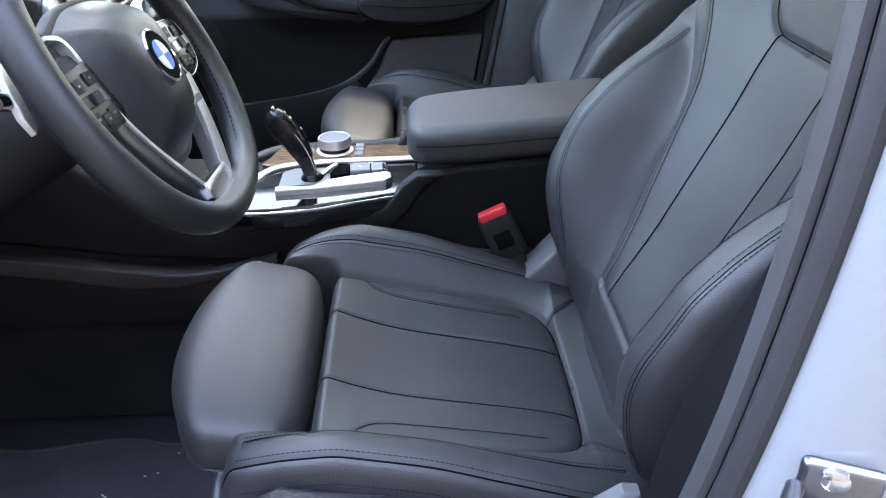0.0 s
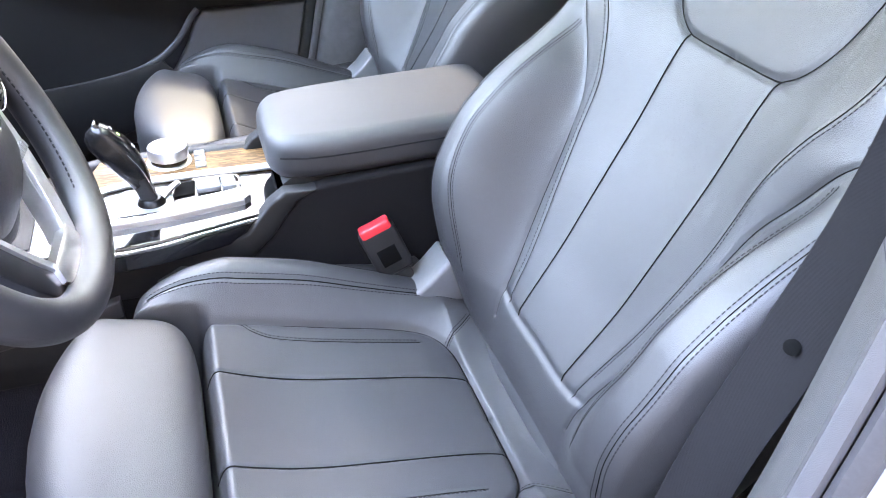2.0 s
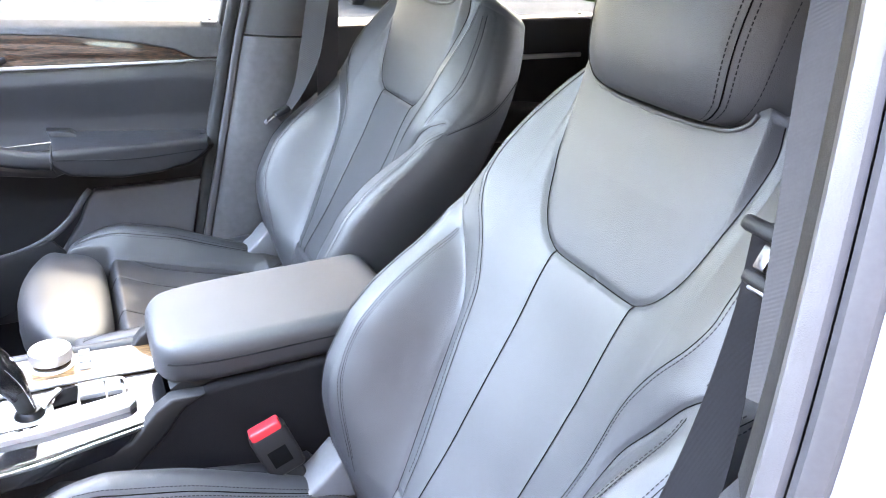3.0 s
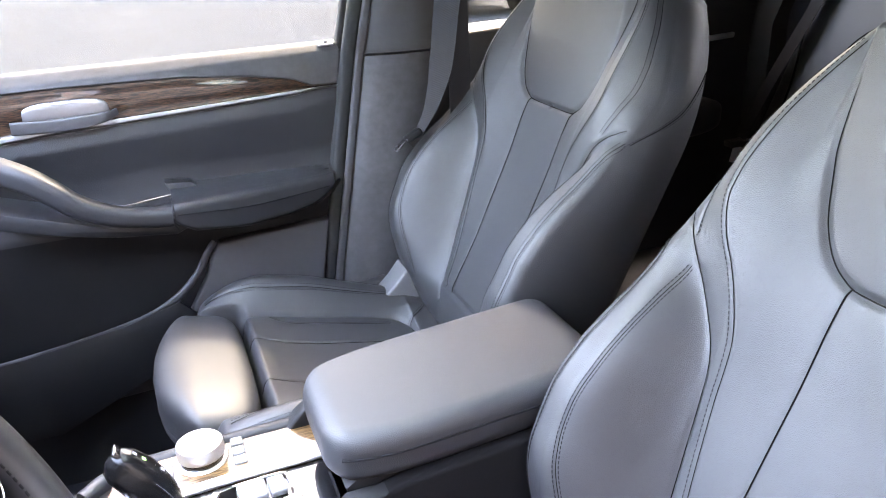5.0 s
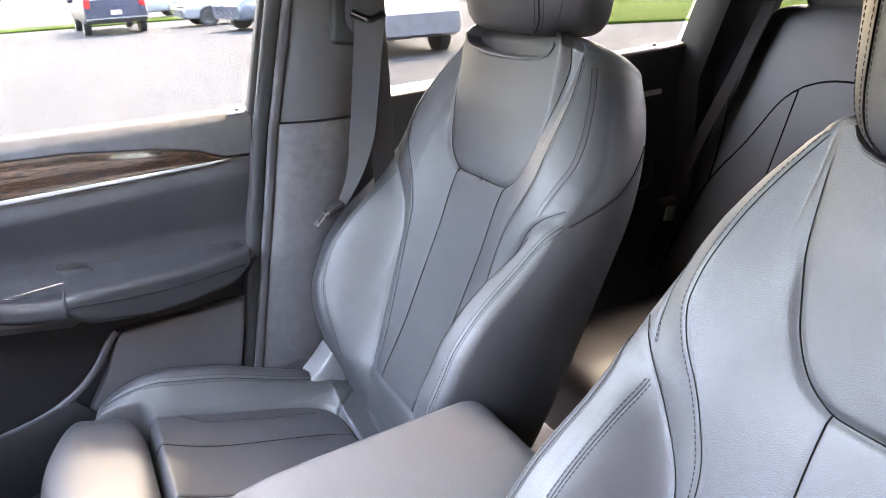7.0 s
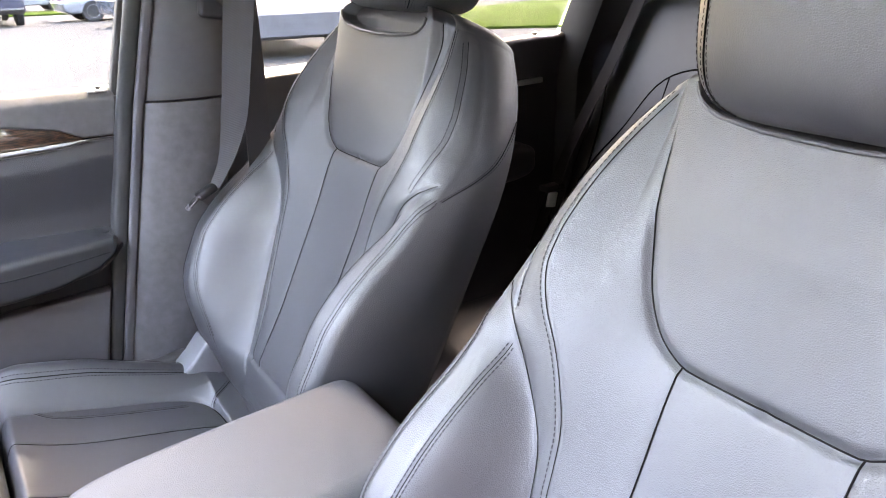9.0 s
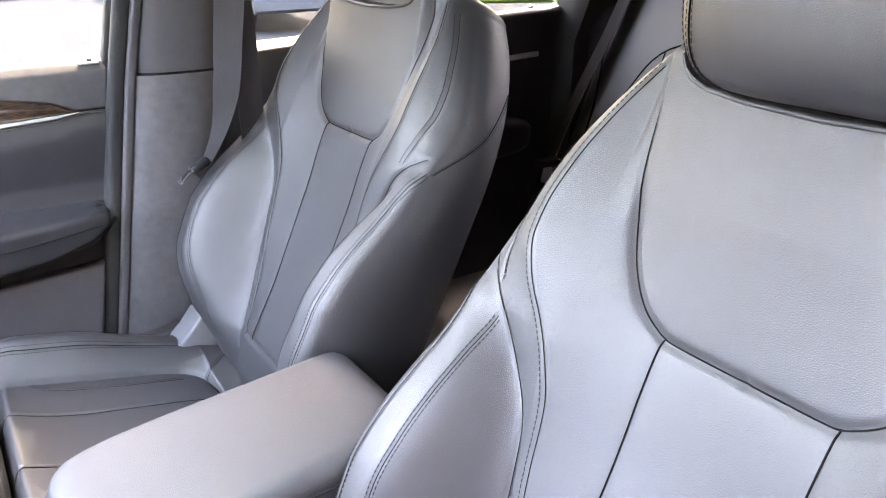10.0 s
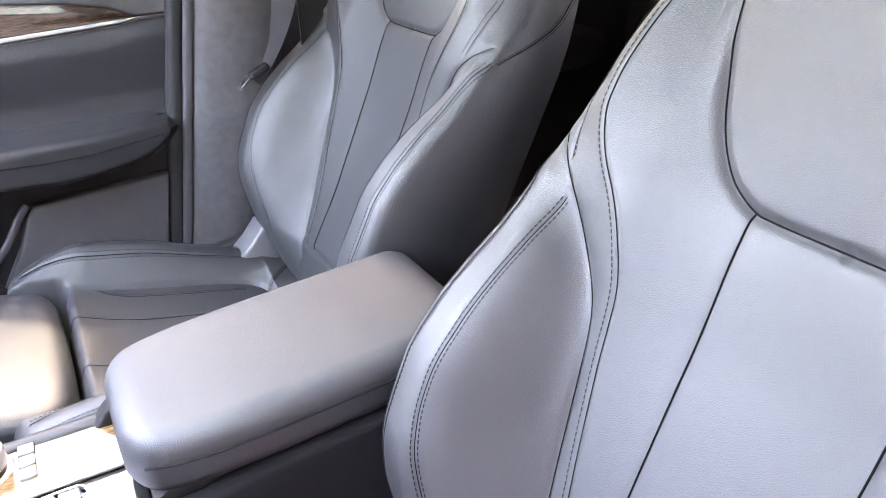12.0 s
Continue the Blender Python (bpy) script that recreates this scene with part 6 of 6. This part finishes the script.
    for dx, z in ((0.010, 0.922), (0.022, 0.955)):
        part("bolt", turned([(0.008, 0), (0.008, 0.004), (0.005, 0.006), (0.001, 0.0062)], (dx, -0.424, z), (-0.4, -0.9, 0), 12), CHROME, st)
    st.location = st.location + Vector((-0.010, -0.014, -0.036))
    sticker = thing("pillar_sticker", (-0.02, -0.41, 0.84), "yellow and black printed sticker on the white pillar", "sticker")
    turn = Matrix.Rotation(radians(-50), 3, "Z")
    part("sheet", rbox((0.012, -0.4335, 0.815), (0.030, 0.002, 0.070), 0.0008, 1, turn), YELLOW, sticker)
    for k in range(7):
        part("print_bar", rbox(Vector((0.012, -0.4335, 0.793 + 0.0075 * k)) + turn @ Vector((0, -0.0013, 0)), (0.022, 0.001, 0.003), 0, 1, turn), RUBBER, sticker)


driver_pillar()


# ---- rear bench, rear door and pillar ----
def rear_bench():
    b = thing("rear_bench", (0.7, 0.4, 0.38), "black leather rear bench with sewn panels and headrest", "rear seat")
    for y in (0.0, 0.40, 0.735):
        w = 0.30 if y == 0.4 else 0.36
        part("seat_cushion", pad((0.66, y if y != 0.0 else 0.03, 0.60), (0.50, w, 0.20), 0.4, 0.3, 32, 64), LEATHER, b, "black leather rear cushion")

    def lean(v):
        x, y, z = v[..., 0], v[..., 1], v[..., 2]
        return np.stack([x + 0.436 * z, y, z], -1)

    for y, w in ((0.03, 0.40), (0.40, 0.30), (0.755, 0.40)):
        part("seat_back", pad((0.955, y, 0.93), (0.14, w, 0.64), 0.28, 0.35, 40, 64, lean), LEATHER, b, "black leather rear backrest")
    # seam shade on the bench, drawn as near-black tubes
    for pts in ([(0.935, 0.74), (0.90, 0.90), (0.84, 1.0), (0.79, 1.09), (0.72, 1.125), (0.62, 1.13)], [(0.765, 0.72), (0.765, 0.95), (0.768, 1.105)], [(0.93, 1.10), (0.905, 1.0), (0.895, 0.91)]):
        q = smooth_line([(0.955 + 0.436 * (z - 0.93) - 0.069, y, z) for y, z in pts], 30)
        part("seat_seam", sweep(q, disc(0.0020, 8)), SEAM, b)
    part("headrest", pad((1.10, 0.74, 1.30), (0.10, 0.25, 0.13), 0.4, 0.4, 32, 64), LEATHER, b, "black leather rear headrest")
    belt = thing("rear_seat_belt", (0.9, 0.93, 0.8), "black rear seat belt with steel tongue beside the bench", "seat belt", "seat belts")
    run = smooth_line([(1.02, 0.90, 1.27), (0.955, 0.915, 1.13), (0.885, 0.94, 0.98), (0.832, 0.95, 0.86), (0.79, 0.965, 0.72)], 24)
    # Uses the webbing copy that is darkened for shade.
    part("webbing", sweep(run, rrect(0.0016, 0.047, 0.0007, 1), (0.3, 0.95, 0)), WEBSHADE, belt, "black belt webbing")
    part("tongue_grip", rbox((0.823, 0.942, 0.868), (0.05, 0.03, 0.014), 0.004), PLASTIC, belt)
    part("tongue", rbox((0.812, 0.93, 0.846), (0.026, 0.005, 0.034), 0.002, 2, Matrix.Rotation(radians(12), 3, "Y")), STEEL, belt, "steel belt tongue")
    part("belt_outlet", rbox((1.03, 0.90, 1.275), (0.05, 0.07, 0.025), 0.006), PLASTIC, belt)
    door = thing("rear_door", (0.6, 1.08, 0.45), "dark rear passenger door trim below a clear window", "car door")
    part("door_panel", slab([(0.10, 0.42), (0.16, 1.14), (0.95, 1.175), (1.05, 1.10), (1.05, 0.42)], "y", 1.055, 1.11, 0.012, 3), DOORVINYL, door)
    part("door_armrest", pad((0.55, 1.03, 0.92), (0.55, 0.10, 0.09), 0.5, 0.35, 20, 48), DOORVINYL, door)
    part("silver_strip", rbox((0.62, 1.05, 1.07), (0.52, 0.008, 0.012), 0.003, 2, Matrix.Rotation(radians(-2), 3, "Y")), SILVER, door)
    part("lock_pin", turned([(0.006, 0), (0.006, 0.005), (0.004, 0.006), (0.001, 0.0065)], (0.88, 1.08, 1.172), n=14), GLOSS, door)
    g = part("window_pane", mesh_of([(0.16, 1.10, 1.15), (0.95, 1.09, 1.17), (1.02, 1.0, 1.46), (0.20, 1.01, 1.48), (0.16, 1.104, 1.15), (0.95, 1.094, 1.17), (1.02, 1.004, 1.46), (0.20, 1.014, 1.48)], [(0, 1, 2, 3), (7, 6, 5, 4), (0, 4, 5, 1), (1, 5, 6, 2), (2, 6, 7, 3), (3, 7, 4, 0)], False), PRIVACY, door, "clear rear side window")
    solo("rear_pillar", loft(np.array([[(x0 + dx, y + dy, z) for dx, dy in ((0, 0.07), (0, 0.01), (0.012, -0.015), (0.06, -0.03), (0.15, -0.03), (0.17, 0.07))] for x0, y, z in ((0.92, 1.02, 0.60), (0.93, 1.02, 1.10), (0.955, 1.0, 1.20), (1.0, 0.975, 1.35), (1.03, 0.95, 1.48))])), PLASTIC, "dark rear pillar trim", "pillar trim", kind="structure")
    solo("window_quarter", slab([(1.10, 1.19), (1.74, 1.21), (1.66, 1.43), (1.16, 1.455)], "y", 1.0, 1.004, 0.0), PRIVACY, "tinted rear quarter window", "window", kind="structure")
    solo("wheel_arch", rbox((1.25, 1.0, 0.80), (0.55, 0.16, 0.75), 0.05), CARPET, "dark rear wheel arch trim", "wheel arch", kind="structure")
    solo("parcel_shelf", rbox((1.40, 0.37, 1.12), (0.60, 1.20, 0.02), 0.006), PLASTIC, "dark load cover behind the bench", "load cover", kind="structure")


rear_bench()


# ---- outside: a sloping car park ----
FALL = -0.0175
SLOPE = math.atan(FALL)
tilt = Matrix.Rotation(SLOPE, 4, "X")


def on_ground(x, y):
    return Vector((x, y, FALL * y))


ASPHALT = mat("pale_concrete", (0.050, 0.0525, 0.054), 0.95, vary=0.18, coarse=0.4, fine=30.0, bump=0.5, depth=0.004, spec=0.02)
GRASS = mat("mown_grass", (0.026, 0.046, 0.006), 0.95, vary=0.35, coarse=1.0, fine=40.0, bump=0.8, depth=0.02, spec=0.02)
n = 40
gx = np.sign(np.linspace(-1, 1, n)) * np.abs(np.linspace(-1, 1, n)) ** 3 * 1500
solo("ground", mesh_of([(x, y, FALL * min(y, 60) if y > 0 else 0.0) for x in gx for y in gx], grid_faces(n, n, False)), ASPHALT, "pale sunlit concrete car park", "ground", kind="structure")


def parked_car(name, at, turn, paint, size, side, cabin, label, tail=False):
    """A parked car: side outline, cabin outline, wheels, lamps, glass."""
    L, W = size
    car = thing(name, at, label, "car", "parked cars")
    car.rotation_euler = (0, 0, radians(turn))

    def add(nm, me, m_, parent=None, lab=""):
        ob = new(nm, me)
        me.materials.append(m_)
        ob.parent = parent or car
        return tagged(ob, lab)

    body = add("body", slab(side, "y", -W / 2, W / 2, 0.10, 3), paint)
    add("cabin", slab(cabin, "y", -W / 2 + 0.10, W / 2 - 0.10, 0.08, 3), mat(name + "_glass", (0.02, 0.025, 0.03), 0.1, vary=0.05), None, "dark glazed cabin")
    top = max(z for _, z in cabin)
    xs = [x for x, z in cabin if z > top - 0.08]
    add("roof", rbox(((min(xs) + max(xs)) / 2, 0, top + 0.01), (max(xs) - min(xs) + 0.05, W - 0.28, 0.06), 0.03), paint)
    for sx in (-0.31 * L, 0.30 * L):
        for sy in (-1, 1):
            c = (sx, sy * (W / 2 - 0.10), 0.35)
            tyre = add("wheel", turned([(0.20, -0.11), (0.33, -0.11), (0.355, -0.08), (0.355, 0.08), (0.33, 0.11), (0.20, 0.11)], c, (0, sy, 0), 28), RUBBER)
            add("rim", turned([(0.21, 0.07), (0.21, 0.112), (0.16, 0.10), (0.05, 0.105), (0.01, 0.105)], c, (0, sy, 0), 20), SILVER, tyre)
    red = mat(name + "_lamp", (0.55, 0.02, 0.02), 0.3, vary=0.05)
    for sy in (-1, 1):
        add("tail_lamp", rbox((L / 2 - 0.02, sy * (W / 2 - 0.14), 1.12 if tail else 0.85), (0.08, 0.18, 0.42 if tail else 0.16), 0.03), red)
        add("headlamp", rbox((-L / 2 + 0.06, sy * (W / 2 - 0.22), 0.72), (0.12, 0.34, 0.14), 0.04), CHROME)
        add("mirror", rbox((-0.16 * L, sy * (W / 2 + 0.08), 1.08), (0.12, 0.2, 0.14), 0.04), paint)
    add("grille", rbox((-L / 2 + 0.03, 0, 0.62), (0.06, 0.9, 0.26), 0.04), GLOSS)
    add("number_plate", rbox((L / 2 + 0.005, 0, 0.75 if tail else 0.8), (0.02, 0.32, 0.15), 0.005), WHITE)
    add("bumper", rbox((L / 2 - 0.03, 0, 0.52), (0.14, W - 0.1, 0.2), 0.05), GLOSS if tail else paint)
    return car


NAVY = mat("dark_blue_paint", (0.005, 0.007, 0.026), 0.4, vary=0.05, coat=0.15)
WHITECAR = mat("white_paint", (0.15, 0.165, 0.19), 0.3, vary=0.03, coat=1.0)
SILVERCAR = mat("silver_paint", (0.07, 0.085, 0.12), 0.3, metal=0.4, vary=0.03, coat=1.0)
PICK = [(-2.8, 0.45), (-2.8, 0.95), (-2.6, 1.08), (-1.2, 1.15), (2.75, 1.15), (2.8, 0.5), (2.6, 0.42), (-2.6, 0.4)]
PICKCAB = [(-1.35, 1.10), (-0.75, 1.82), (0.55, 1.84), (0.75, 1.12)]
SEDAN = [(-2.35, 0.35), (-2.4, 0.62), (-2.2, 0.78), (-1.1, 0.92), (1.5, 0.98), (2.3, 0.95), (2.38, 0.55), (2.2, 0.3), (-2.2, 0.28)]
SEDCAB = [(-1.15, 0.88), (-0.35, 1.38), (0.75, 1.42), (1.75, 0.94)]
SUV = [(-2.3, 0.4), (-2.35, 0.75), (-2.15, 0.95), (-1.15, 1.05), (2.2, 1.1), (2.3, 0.6), (2.2, 0.36), (-2.2, 0.34)]
SUVCAB = [(-1.3, 1.0), (-0.55, 1.62), (1.7, 1.66), (2.2, 1.08)]
parked_car("pickup_truck", on_ground(1.75, 30.4), -88, NAVY, (5.6, 1.95), PICK, PICKCAB, "dark blue pickup truck seen from behind", True)
parked_car("parked_sedan", on_ground(6.3, 29.4), 4, WHITECAR, (4.75, 1.8), SEDAN, SEDCAB, "white sedan parked across the lot")
parked_car("parked_sedan", on_ground(4.0, 41.0), 5, WHITECAR, (4.75, 1.8), SEDAN, SEDCAB, "white sedan far behind the pickup")
parked_car("parked_suv", on_ground(6.8, 24.4), 14, SILVERCAR, (4.6, 1.85), SUV, SUVCAB, "silver blue car parked beside the white sedan")
parked_car("parked_suv", on_ground(5.4, 14.3), 86, WHITECAR, (4.6, 1.85), SUV, SUVCAB, "pale car parked nose towards the passenger window")
solo("grass_strip", slab([(10.6, 14.6), (13.5, 12.2), (30, 18), (24, 26), (15, 22)], "z", 0.0, 0.06, 0.01), GRASS, "sunlit strip of mown grass", "grass", kind="structure").matrix_world = tilt
solo("grass_strip", slab([(-30, 35.5), (40, 35.5), (60, 38.8), (-40, 38.8)], "z", 0.0, 0.06, 0.01), GRASS, "grass verge across the car park", "grass", kind="structure").matrix_world = tilt
# Added wall, never in view: its height sets how much driver-side sky gets in.
SKYBLOCK = mat("sky_blocker_dark", (0.028, 0.030, 0.034), 0.9, vary=0.3, coarse=1.2, fine=25.0, bump=0.4, depth=0.006)
solo("unseen_sky_blocker", rbox((0, -4.3, 2.5), (40, 0.3, 5.6), 0.03), SKYBLOCK, "unseen dark wall added to keep sky light off the driver side", "wall", kind="structure")
